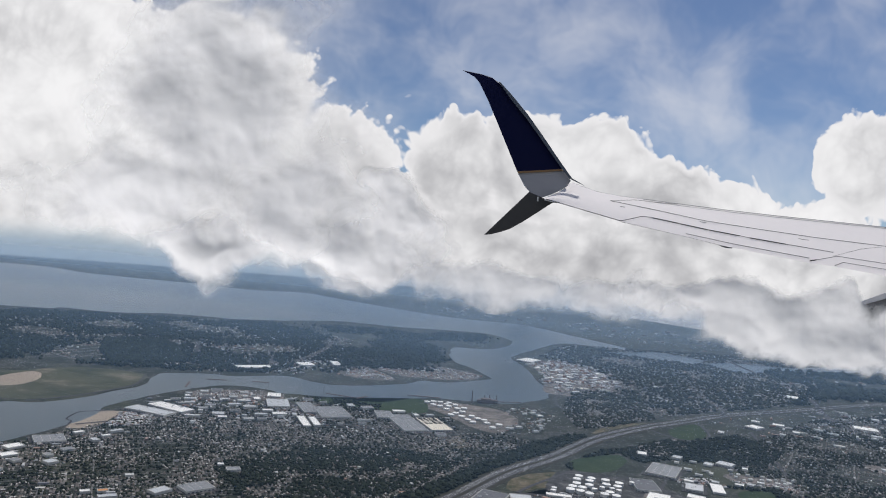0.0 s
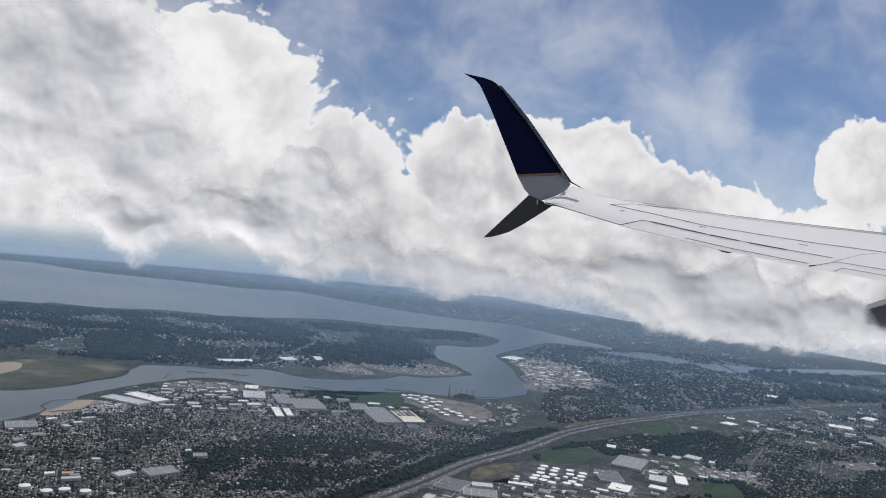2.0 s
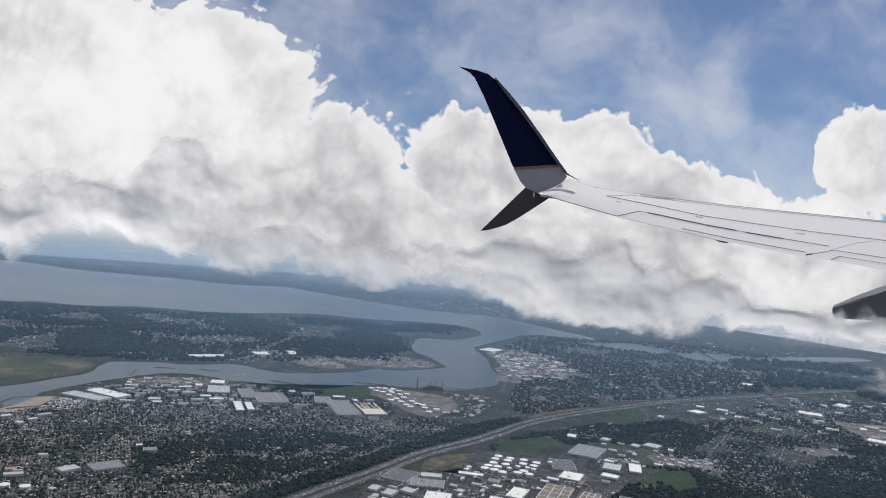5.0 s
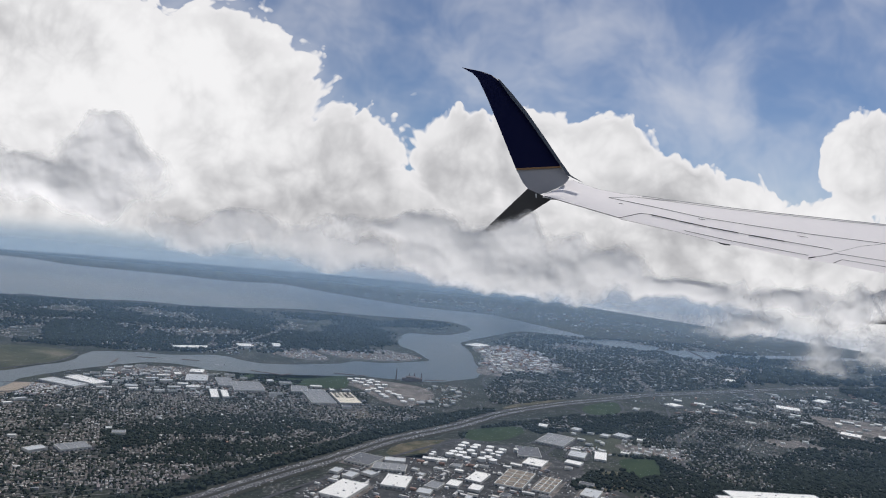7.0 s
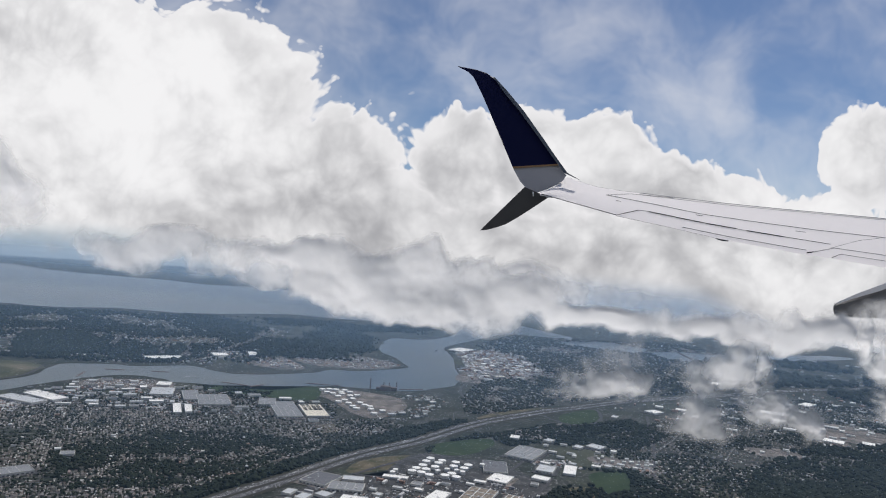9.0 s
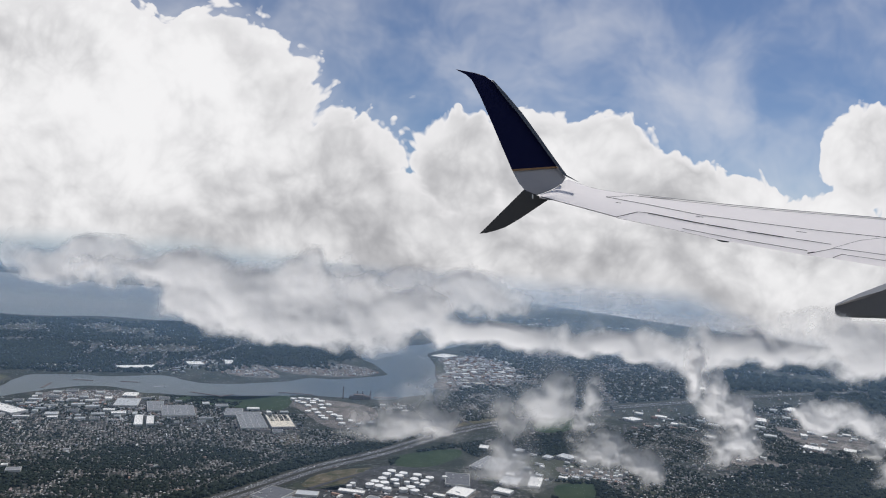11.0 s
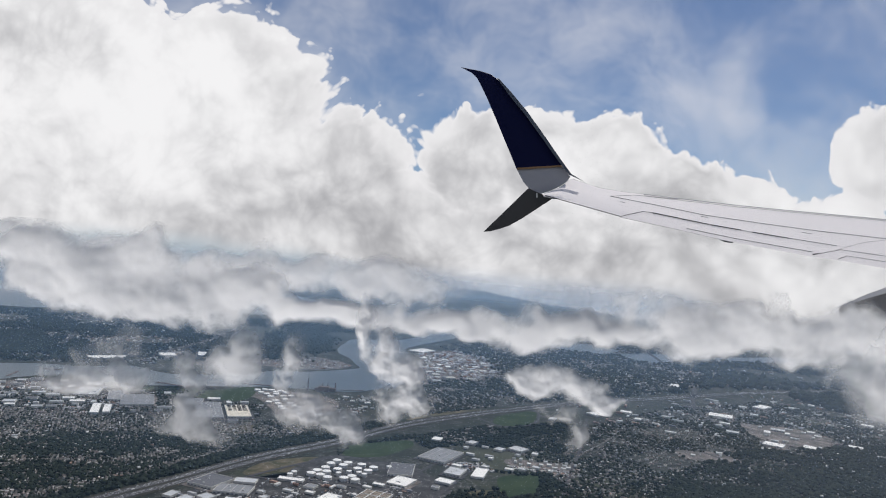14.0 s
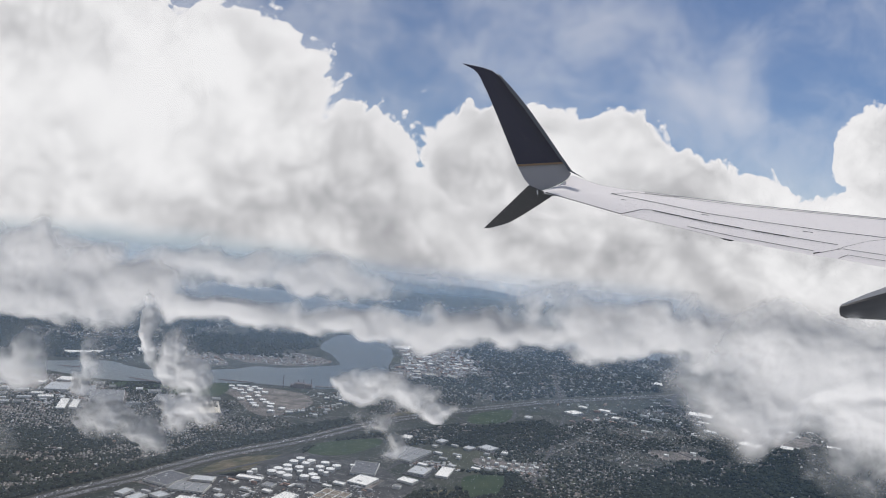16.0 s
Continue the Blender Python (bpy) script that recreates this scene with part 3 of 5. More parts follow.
TERMINAL = [(0, 354), (3, 356), (6, 356), (10, 356), (13, 353), (6, 347), (10, 348), (14, 345), (9, 342), (17, 347), (11, 331), (13, 335), (16, 339), (20, 332), (15.5, 329.5), (18, 324), (20, 320.5), (22.5, 328),
            (25, 326), (26, 321), (28, 314), (31, 320), (9, 352), (3, 349)]
TANK_YARD = [(52.9, 254.0), (51.6, 250.3), (50.7, 245.5), (55.6, 249.5), (56.7, 252.5), (61.2, 251.9), (65.2, 249.8), (48.8, 241.8), (47.6, 238.6), (51.8, 241.4), (50.5, 237.7), (53.0, 235.9), (55.5, 240.8),
             (58.4, 243.4), (57.8, 236.7), (59.9, 239.0), (61.3, 236.0), (60.5, 247.2), (61.5, 243.1), (63.9, 246.0), (63.3, 241.8), (54.6, 244.8)]
HIGHWAY_LINE = [tuple(p) for p in round_line(HIGHWAY, 6, False)]
INFILL = []


def infill(points, count, small, large, turn, roofs):
    """Smaller sheds that fill an estate between its large ones."""
    xs, ys = [p[0] for p in points], [p[1] for p in points]
    made = tries = 0
    while made < count and tries < 4000:
        tries += 1
        x, y = dice.uniform(min(xs), max(xs)), dice.uniform(min(ys), max(ys))
        sx, sy = dice.uniform(small, large), dice.uniform(small, large) * 0.8
        r = math.hypot(sx, sy) / 2
        if not inside([x], [y], points)[0] or inside([x], [y], SHORE)[0]:
            continue
        if any((x - a) ** 2 + (y - b) ** 2 < (r + 7) ** 2 for a, b in HIGHWAY_LINE):
            continue
        if any((x - a) ** 2 + (y - b) ** 2 < (r + 1.9) ** 2 for a, b in TERMINAL + TANK_YARD):
            continue
        if any((x - o[0]) ** 2 + (y - o[1]) ** 2 < (r + math.hypot(o[2], o[3]) * 0.46 + 0.6) ** 2 for o in SHEDS + SHEDS_NEAR + SHEDS_MID + SHEDS_FAR + SHEDS_SMALL + INFILL):
            continue
        INFILL.append((x, y, sx, sy, turn + dice.choice((0, 0, 0, 4, -5)), dice.choice(roofs)))
        warehouse(*INFILL[-1])
        made += 1


infill([(-112, 284), (-60, 290), (-20, 298), (10, 292), (2, 328), (-30, 332), (-60, 340), (-98, 336)], 46, 1.6, 5.5, 22, "wllgdl")
infill([(8, 192), (30, 172), (95, 195), (95, 225), (72, 262), (45, 236), (25, 226)], 44, 1.3, 4.2, -19, "wlgdwl")
infill([(64, 412), (72, 470), (64, 518), (90, 540), (114, 490), (98, 420)], 34, 2.2, 6.0, 15, "wwlc")
infill([(26, 306), (40, 330), (36, 352), (50, 364), (58, 350), (50, 320), (40, 306)], 12, 1.5, 3.4, 20, "wl")
infill([(-138, 205), (-118, 248), (-100, 262), (-96, 240), (-110, 210), (-126, 190)], 14, 1.8, 4.5, 52, "wlg")
infill([(112, 345), (160, 402), (230, 452), (300, 460), (330, 400), (250, 330), (150, 340)], 26, 2.0, 6.0, -25, "wlw")
infill(PATCH_OF["truck_park"], 16, 0.8, 1.8, -8, "wwl")
infill(PATCH_OF["mall_lot"], 12, 1.2, 3.6, -30, "wwl")
infill(PATCH_OF["bare_strip"], 5, 1.0, 2.4, -20, "wl")
infill([(84, 258), (92, 290), (118, 292), (128, 266), (104, 256)], 14, 1.4, 3.2, -24, "wl")

# ---- oil tanks ----


def storage_tank(radius, tall, label):
    ob = tagged(new("storage_tank"), label, "storage tank", "oil tanks")
    bm = bmesh.new()
    bmesh.ops.create_cone(bm, segments=28, radius1=radius, radius2=radius, depth=tall, cap_ends=True, matrix=Matrix.Translation((0, 0, tall / 2)))
    part("shell", bm, TANK_SIDE, ob)
    bm = bmesh.new()
    bmesh.ops.create_cone(bm, segments=28, radius1=radius * 0.985, radius2=radius * 0.12, depth=radius * 0.1, cap_ends=True, matrix=Matrix.Translation((0, 0, tall + radius * 0.05 + 0.005)))
    part("roof", bm, TANK, ob, "white conical tank roof")
    for z in (0.35, 0.98):
        bm = bmesh.new()
        made = bmesh.ops.create_cone(bm, segments=28, radius1=radius * 1.02, radius2=radius * 1.02, depth=0.05, cap_ends=False, matrix=Matrix.Translation((0, 0, tall * z)))
        bmesh.ops.solidify(bm, geom=bm.faces[:], thickness=0.03)
        part("wind_girder", bm, TANK, ob)
    bm = bmesh.new()
    for i in range(9):
        a = i / 9 * 1.2
        box(bm, math.cos(a) * (radius + 0.06), math.sin(a) * (radius + 0.06), tall * i / 9, 0.14, 0.22, 0.04, a)
    part("stair", bm, RAIL, ob)
    return ob


wide = storage_tank(1.4, 0.75, "broad white oil tank on a gravel terminal")
for i, (x, y) in enumerate(TERMINAL):
    m = pose(x, y, 0.1, 0, 0, 37 * i)
    if i:
        copy_thing(wide, m)
    else:
        wide.matrix_world = m
tall_tank = storage_tank(1.36, 0.95, "white cylindrical oil tank with a low conical roof")
small_tank = storage_tank(0.85, 1.0, "small white oil tank")
for i, (x, y) in enumerate(TANK_YARD):
    m = pose(x, y, 0.1, 0, 0, 53 * i)
    if i:
        copy_thing(small_tank if i in (12, 13, 18, 20) else tall_tank, m)
    else:
        tall_tank.matrix_world = m
for i, (x, y) in enumerate([(41.8, 235.6), (42.5, 238.2), (69.9, 251.9), (-84.2, 186.5), (-77.8, 184.6), (-74.5, 186.9), (-69.4, 187.1)]):
    m = pose(x, y, 0.1, 0, 0, 31 * i)
    if i:
        copy_thing(tall_tank if i > 2 else small_tank, m)
    else:
        small_tank.matrix_world = m

# ---- power station ----
plant = tagged(new("power_station"), "old riverside power station with slim brick chimneys", "power station")
plant.location = (28, 367, 0)
for x, y, sx, sy, sz in ((0, 0, 5, 3, 2.2), (4, 1, 3, 2.4, 1.6), (-3.4, 0.5, 2, 2, 1.2)):
    bm = bmesh.new()
    box(bm, x, y, 0, sx, sy, sz, 0, 0.08)
    part("hall", bm, BRICK, plant)
for x, y, tall in ((-7, -3, 6.0), (1.5, 1.9, 3.6), (-1, 1.9, 3.4), (5, 2.4, 3.9)):
    bm = bmesh.new()
    bmesh.ops.create_cone(bm, segments=12, radius1=0.32, radius2=0.2, depth=tall, cap_ends=True, matrix=Matrix.Translation((x, y, tall / 2)))
    part("chimney", bm, BRICK, plant)

# ---- boats and piers ----


def boat(x, y, turn, size):
    ob = tagged(new("boat"), "small white boat trailing a wake on the river", "boat", "boats")
    ob.matrix_world = pose(x, y, 0.07, 0, 0, turn)
    bm = bmesh.new()
    rim = [(-0.5, -0.16), (0.25, -0.18), (0.6, 0.0), (0.25, 0.18), (-0.5, 0.16)]
    low = [bm.verts.new((a * size * 0.85, b * size * 0.7, 0)) for a, b in rim]
    top = [bm.verts.new((a * size, b * size, 0.22 * size)) for a, b in rim]
    bm.faces.new(low[::-1]), bm.faces.new(top)
    for i in range(5):
        bm.faces.new((low[i], low[(i + 1) % 5], top[(i + 1) % 5], top[i]))
    part("hull", bm, TANK, ob)
    bm = bmesh.new()
    box(bm, -0.1 * size, 0, 0.22 * size, 0.4 * size, 0.22 * size, 0.18 * size, 0, 0.02)
    part("cabin", bm, WALL, ob)
    bm = bmesh.new()
    a, b, c = bm.verts.new((-0.4 * size, 0, 0.004)), bm.verts.new((-4.5 * size, 0.5 * size, 0.004)), bm.verts.new((-4.5 * size, -0.5 * size, 0.004))
    bm.faces.new((a, b, c))
    part("wake", bm, PAINT, ob, "white foam wake")
    return ob


boat(-62, 362, 24, 1.0)
boat(49, 520, 120, 1.6)
boat(75, 690, 150, 2.0)
for x, y, turn, long in ((-108, 345, 100, 12), (-100, 362, 10, 9), (-80, 366, 5, 8), (-40, 352, -15, 14), (-30, 352, 60, 8), (-2, 368, 0, 16), (40, 374, 20, 12), (66, 428, 170, 6)):
    bm = bmesh.new()
    box(bm, 0, 0, 0.07, long, 0.9, 0.22, 0, 0.05)
    ob = tagged(finish("pier", bm, BRICK), "dark timber pier reaching into the river", "pier", "piers")
    ob.matrix_world = pose(x, y, 0, 0, 0, turn)

# ---- houses, trees and yard clutter, too many to count ----
rng = np.random.default_rng(11)
SUBURB = [(-190, 130), (-140, 205), (-118, 250), (-104, 280), (-90, 312), (-64, 316), (-56, 334), (-28, 332), (-12, 326), (12, 326), (14, 300), (30, 306), (46, 298), (20, 258), (0, 225), (-25, 186), (-60, 130)]
SUBURB_EAST = [(66, 330), (80, 336), (108, 356), (112, 400), (90, 420), (72, 400), (64, 360)]
TOWN_HOMES = [(78, 300), (106, 326), (108, 312), (94, 296), (84, 290)]
EAST_TOWN = [(112, 300), (140, 330), (200, 400), (260, 440), (330, 420), (330, 300), (260, 230), (140, 200), (118, 268)]
FAR_TOWN = [(70, 415), (112, 470), (110, 520), (76, 560), (110, 650), (170, 662), (260, 690), (330, 640), (240, 480), (200, 436), (150, 398), (116, 372), (90, 400)]
ISLAND_TOWN = [(-330, 400), (-290, 560), (-200, 590), (-150, 600), (-60, 560), (-50, 440), (-70, 395), (-110, 382), (-180, 380)]
NEAR_RIGHT = [(88, 205), (104, 216), (128, 258), (118, 270), (122, 280), (170, 280), (180, 200), (130, 170), (90, 180)]
line = np.array([tuple(p) for p in round_line(HIGHWAY, 6, False)])


def off_road(x, y, gap):
    ok = np.ones(len(x), bool)
    for a in range(0, len(line)):
        ok &= (x - line[a, 0]) ** 2 + (y - line[a, 1]) ** 2 > gap ** 2
    return ok


def dry(x, y):
    return ~(inside(x, y, SHORE) | inside(x, y, POND) | inside(x, y, LAGOON))


def clear_of_sheds(x, y, gap=0.8):
    ok = np.ones(len(x), bool)
    for sx, sy, lx, ly, turn, _ in SHEDS + SHEDS_NEAR + SHEDS_MID + SHEDS_FAR + SHEDS_SMALL + INFILL:
        c, s = math.cos(radians(turn)), math.sin(radians(turn))
        u, v = (x - sx) * c + (y - sy) * s, (y - sy) * c - (x - sx) * s
        ok &= (abs(u) > lx / 2 + gap) | (abs(v) > ly / 2 + gap)
    for name, points, _, _ in PATCHES:
        if name in ("mall_lot", "bare_strip", "truck_park", "playing_field", "interchange_green"):
            ok &= ~inside(x, y, points)
    for tx, ty in TERMINAL + TANK_YARD:
        ok &= (x - tx) ** 2 + (y - ty) ** 2 > 2.6
    return ok


def rolling(x, y, size, seed):
    return np.array([noise.noise((a / size, b / size, seed)) for a, b in zip(x, y)])


def streets(points, gap, lot, turn, keep, seed):
    """Lots along both sides of parallel streets in a neighbourhood."""
    p = np.array(points, float)
    c, s = math.cos(radians(turn)), math.sin(radians(turn))
    mid, reach = p.mean(0), np.ptp(p, axis=0).max()
    u, v = np.meshgrid(np.arange(-reach, reach, lot), np.arange(-reach, reach, gap / 2))
    u, v = u.ravel() + rng.normal(0, lot * 0.14, u.size), v.ravel() + rng.normal(0, gap * 0.05, u.size)
    u += np.floor(u / 24) * 0.6
    x, y = mid[0] + u * c - v * s, mid[1] + u * s + v * c
    ok = inside(x, y, points) & (rng.random(x.size) < keep)
    x, y = x[ok], y[ok]
    ok = off_road(x, y, 9) & dry(x, y) & clear_of_sheds(x, y)
    x, y = x[ok], y[ok]
    return x, y, np.full(x.size, radians(turn)) + rng.normal(0, 0.06, x.size) + (rng.random(x.size) < 0.5) * math.pi / 2


def houses(name, spots, size, label):
    x, y, a = spots
    k = len(x)
    w, d, h = size * rng.uniform(0.75, 1.25, k), size * rng.uniform(0.5, 0.8, k), size * rng.uniform(0.32, 0.5, k)
    r = h + size * rng.uniform(0.15, 0.3, k)
    unit = np.array([(-1, -1, 0), (1, -1, 0), (1, 1, 0), (-1, 1, 0), (-1, -1, 1), (1, -1, 1), (1, 1, 1), (-1, 1, 1), (-1, 0, 2), (1, 0, 2)], float)
    co = np.zeros((k, 10, 3))
    lx, ly = unit[None, :, 0] * w[:, None] / 2, unit[None, :, 1] * d[:, None] / 2
    co[:, :, 0] = x[:, None] + lx * np.cos(a)[:, None] - ly * np.sin(a)[:, None]
    co[:, :, 1] = y[:, None] + lx * np.sin(a)[:, None] + ly * np.cos(a)[:, None]
    co[:, :, 2] = np.where(unit[None, :, 2] == 1, h[:, None], np.where(unit[None, :, 2] == 2, r[:, None], 0.0))
    quads = [(0, 1, 5, 4), (2, 3, 7, 6), (1, 2, 6, 9, 5), (3, 0, 4, 8, 7), (4, 5, 9, 8), (6, 7, 8, 9)]
    faces = [tuple(i * 10 + j for j in q) for i in range(k) for q in quads]
    ob = joined(name, co.reshape(-1, 3).tolist(), faces, [HOUSE_WALL, HOUSE_ROOF], [0, 0, 0, 0, 1, 1] * k)
    return tagged(ob, label, "houses", kind="stuff")


x_h, y_h, a_h = streets(SUBURB, 2.0, 0.98, 24, 0.66, 1)
grown = rolling(x_h, y_h, 14.0, 6.0) + rng.normal(0, 0.15, x_h.size) > -0.24
grown &= (y_h < 292) | (rng.random(x_h.size) < 0.45)
x_h, y_h, a_h = x_h[grown], y_h[grown], a_h[grown]
near_h = np.argsort((x_h + 20) ** 2 + (y_h - 178) ** 2)
single_houses, rest = near_h[:260], near_h[260:]
singles = [(x_h[i], y_h[i], a_h[i]) for i in single_houses]
x_h, y_h, a_h = x_h[rest], y_h[rest], a_h[rest]
houses("houses", (x_h, y_h, a_h), 0.72, "dense suburb of small pitched-roof houses among trees")
houses("houses", streets(SUBURB_EAST, 2.0, 1.0, 55, 0.65, 2), 0.75, "riverside suburb of small houses among trees")
houses("houses", streets(TOWN_HOMES, 1.7, 0.85, 62, 0.85, 3), 0.75, "tight rows of pale terraced houses")
houses("houses", streets(EAST_TOWN, 3.6, 1.4, -28, 0.36, 4), 0.85, "scattered houses along wooded streets")
houses("houses", streets(FAR_TOWN, 3.4, 1.6, 20, 0.36, 5), 1.05, "far town of pale houses and blocks")
houses("houses", streets(ISLAND_TOWN, 6.0, 2.0, 62, 0.24, 6), 1.15, "far houses scattered over a wooded shore")
houses("houses", streets(NEAR_RIGHT, 3.4, 1.4, -62, 0.3, 7), 0.85, "houses along wooded streets")

BALL = bmesh.new()
bmesh.ops.create_icosphere(BALL, subdivisions=1, radius=1.0)
ball_v = np.array([v.co[:] for v in BALL.verts])
ball_f = [tuple(v.index for v in f.verts) for f in BALL.faces]
BALL.free()


def trees(name, x, y, size, mat, label, tall=1.0):
    k = len(x)
    s = size * rng.uniform(0.55, 1.3, k)
    co = ball_v[None] * rng.uniform(0.65, 1.3, (k, len(ball_v), 1)) * s[:, None, None]
    co[:, :, 2] *= 0.75 * tall
    co[:, :, 0] += x[:, None]
    co[:, :, 1] += y[:, None]
    co[:, :, 2] += (s * 0.62 * tall)[:, None]
    m = len(ball_v)
    faces = [tuple(i * m + j for j in f) for i in range(k) for f in ball_f]
    return tagged(joined(name, co.reshape(-1, 3).tolist(), faces, [mat]), label, "trees", kind="stuff")


def scatter(points, count, seed, size=22.0, cut=-0.1, road_gap=8.0):
    p = np.array(points, float)
    lo, hi = p.min(0), p.max(0)
    x, y = rng.uniform(lo[0], hi[0], count), rng.uniform(lo[1], hi[1], count)
    ok = inside(x, y, points)
    x, y = x[ok], y[ok]
    ok = off_road(x, y, road_gap) & dry(x, y) & clear_of_sheds(x, y)
    x, y = x[ok], y[ok]
    ok = np.ones(x.size, bool)
    for _, path, wide in STREETS:
        for a in round_line(path, 6, False):
            ok &= (x - a[0]) ** 2 + (y - a[1]) ** 2 > (wide * 0.5 + (1.9 if a[1] > 400 else 0.6)) ** 2
    x, y = x[ok], y[ok]
    ok = rolling(x, y, size, seed) + rng.normal(0, 0.12, x.size) > cut
    return x[ok], y[ok]


trees("suburb_trees", *scatter(SUBURB, 24000, 3.0, 22, -0.34), 0.46, LEAVES, "garden and street trees between the houses")
# dense dark trees added to imitate a cloud's shadow on the suburb's middle
trees("dark_grove", *scatter([(-42, 200), (-62, 232), (-40, 262), (-6, 268), (16, 262), (0, 232), (-18, 206)], 7500, 9.0, 16, -0.2), 0.58, DARK_LEAVES, "dark grove over the middle of the suburb")
BELT = [(-36, 166), (-22, 186), (-2, 222), (18, 256), (40, 292), (56, 312), (66, 318), (66, 308), (40, 272), (22, 246), (4, 216), (-14, 182)]
trees("highway_trees", *scatter(BELT, 17000, 5.0, 30, -0.9, 4.7), 0.78, DARK_LEAVES, "dark belt of trees along the highway")
trees("field_trees", *scatter([(52, 262), (50, 272), (60, 290), (80, 302), (100, 322), (140, 345), (150, 320), (130, 290), (116, 292), (90, 288), (82, 280), (78, 286), (74, 292), (55, 278)], 9500, 6.0, 20, -0.3), 0.62, DARK_LEAVES, "dark woodland round the green field")
trees("estate_woods", *scatter([(84, 222), (92, 236), (100, 246), (104, 262), (122, 262), (130, 240), (150, 262), (200, 270), (200, 200), (130, 170), (96, 190), (88, 204), (80, 200)], 17000, 2.0, 22, -0.2), 0.66, DARK_LEAVES, "dark woods beside the industrial estate")
trees("east_trees", *scatter(EAST_TOWN, 33000, 4.0, 22, -0.08), 0.56, LEAVES, "wooded streets of the eastern suburb")
trees("shore_trees", *scatter(FAR_TOWN, 15000, 7.0, 40, -0.25), 0.95, LEAVES, "trees among the far town")
trees("suburb_trees", *scatter(SUBURB_EAST, 2200, 8.0, 15, -0.4), 0.7, LEAVES, "trees among riverside houses")
trees("island_woods", *scatter([(-400, 330), (-330, 420), (-300, 560), (-200, 590), (-100, 630), (40, 670), (58, 640), (10, 560), (10, 500), (24, 470), (10, 446), (-30, 440), (-60, 400), (-125, 376), (-200, 366)], 52000, 5.0, 40, -0.04), 0.95, DARK_LEAVES, "dark woods of the far shore", 1.2)
trees("island_grove", *scatter([(-158, 381), (-128, 399), (-152, 454), (-176, 469), (-195, 455), (-178, 412)], 7000, 3.0, 40, -0.9), 1.0, DARK_LEAVES, "dense dark wood by the far bank", 1.2)
trees("bank_trees", *scatter([(-20, 318), (-20, 344), (-55, 343), (-45, 330)], 700, 2.0, 10, -0.1), 0.6, DARK_LEAVES, "bushes on the marshy bank")
# dark trees added over flat streets to imitate the shadow of clouds
trees("slope_woods", *scatter([(150, 236), (168, 276), (196, 312), (232, 332), (280, 352), (300, 310), (260, 262), (200, 236)], 13000, 5.0, 26, -0.12), 0.85, DARK_LEAVES, "dark wooded slope above the eastern streets")
trees("far_woods", *scatter([(200, 430), (260, 520), (250, 600), (420, 640), (540, 560), (560, 300), (330, 290), (330, 420), (260, 440)], 9000, 6.0, 60, -0.1), 2.2, DARK_LEAVES, "far woods on the flat country")


def clutter(name, points, count, size, label, turn=20, cut=-0.1, seed=3.0):
    x, y = scatter(points, count, seed, 9.0, cut)
    k = len(x)
    a = radians(turn) + (rng.random(k) < 0.4) * math.pi / 2
    w, d, h = size * rng.uniform(0.4, 1.6, k), size * rng.uniform(0.25, 0.5, k), size * rng.uniform(0.15, 0.4, k)
    unit = np.array([(-1, -1, 0), (1, -1, 0), (1, 1, 0), (-1, 1, 0), (-1, -1, 1), (1, -1, 1), (1, 1, 1), (-1, 1, 1)], float)
    co = np.zeros((k, 8, 3))
    lx, ly = unit[None, :, 0] * w[:, None] / 2, unit[None, :, 1] * d[:, None] / 2
    co[:, :, 0] = x[:, None] + lx * np.cos(a)[:, None] - ly * np.sin(a)[:, None]
    co[:, :, 1] = y[:, None] + lx * np.sin(a)[:, None] + ly * np.cos(a)[:, None]
    co[:, :, 2] = 0.15 + unit[None, :, 2] * h[:, None]
    quads = [(0, 1, 5, 4), (1, 2, 6, 5), (2, 3, 7, 6), (3, 0, 4, 7), (4, 5, 6, 7)]
    faces = [tuple(i * 8 + j for j in q) for i in range(k) for q in quads]
    return tagged(joined(name, co.reshape(-1, 3).tolist(), faces, [CLUTTER]), label, "sheds", kind="stuff")


clutter("trailer_rows", [(-62, 296), (-58, 316), (-44, 312), (-36, 290), (-50, 286)], 420, 1.1, "rows of white trailers beside the warehouses", 22, -0.5)
clutter("trailer_rows", [(-112, 284), (-108, 262), (-96, 270), (-100, 284)], 420, 1.2, "rows of white trailers by the tan lot", 28, -0.5)
clutter("port_sheds", [(-112, 290), (-104, 312), (-92, 320), (-60, 330), (-66, 316), (-84, 304), (-96, 296)], 300, 1.9, "grey and white works roofs in the riverside yards", 22, -0.5)
clutter("island_roofs", [(-120, 412), (-60, 418), (-56, 480), (-120, 490), (-150, 470)], 600, 1.5, "pale roofs of the far village", 30, -0.4)
clutter("spit_sheds", [(-31, 440), (6, 466), (26, 452), (30, 442), (16, 424), (-16, 421)], 260, 1.5, "small pale sheds on the spit", 20, -0.5)
clutter("shore_works", [(-46, 440), (-36, 438), (-18, 406), (-40, 402), (-52, 420)], 160, 1.6, "pale works on the far bank", 20, -0.5)
clutter("shop_roofs", EAST_TOWN, 900, 1.2, "small pale roofs along the eastern streets", -28, -0.05, 6.0)
clutter("parked_trucks", [(8, 190), (30, 170), (95, 195), (95, 225), (72, 236), (45, 236), (25, 226)], 1100, 0.7, "trucks, trailers and small sheds on industrial yards", -20)
clutter("trailer_rows", [(112, 263), (108, 268), (128, 268), (134, 262)], 420, 0.7, "tight rows of pale trailers", -15, -0.6)
clutter("trailer_rows", [(88, 258), (86, 266), (100, 268), (106, 258)], 260, 0.8, "tight rows of pale trailers", -25, -0.6)
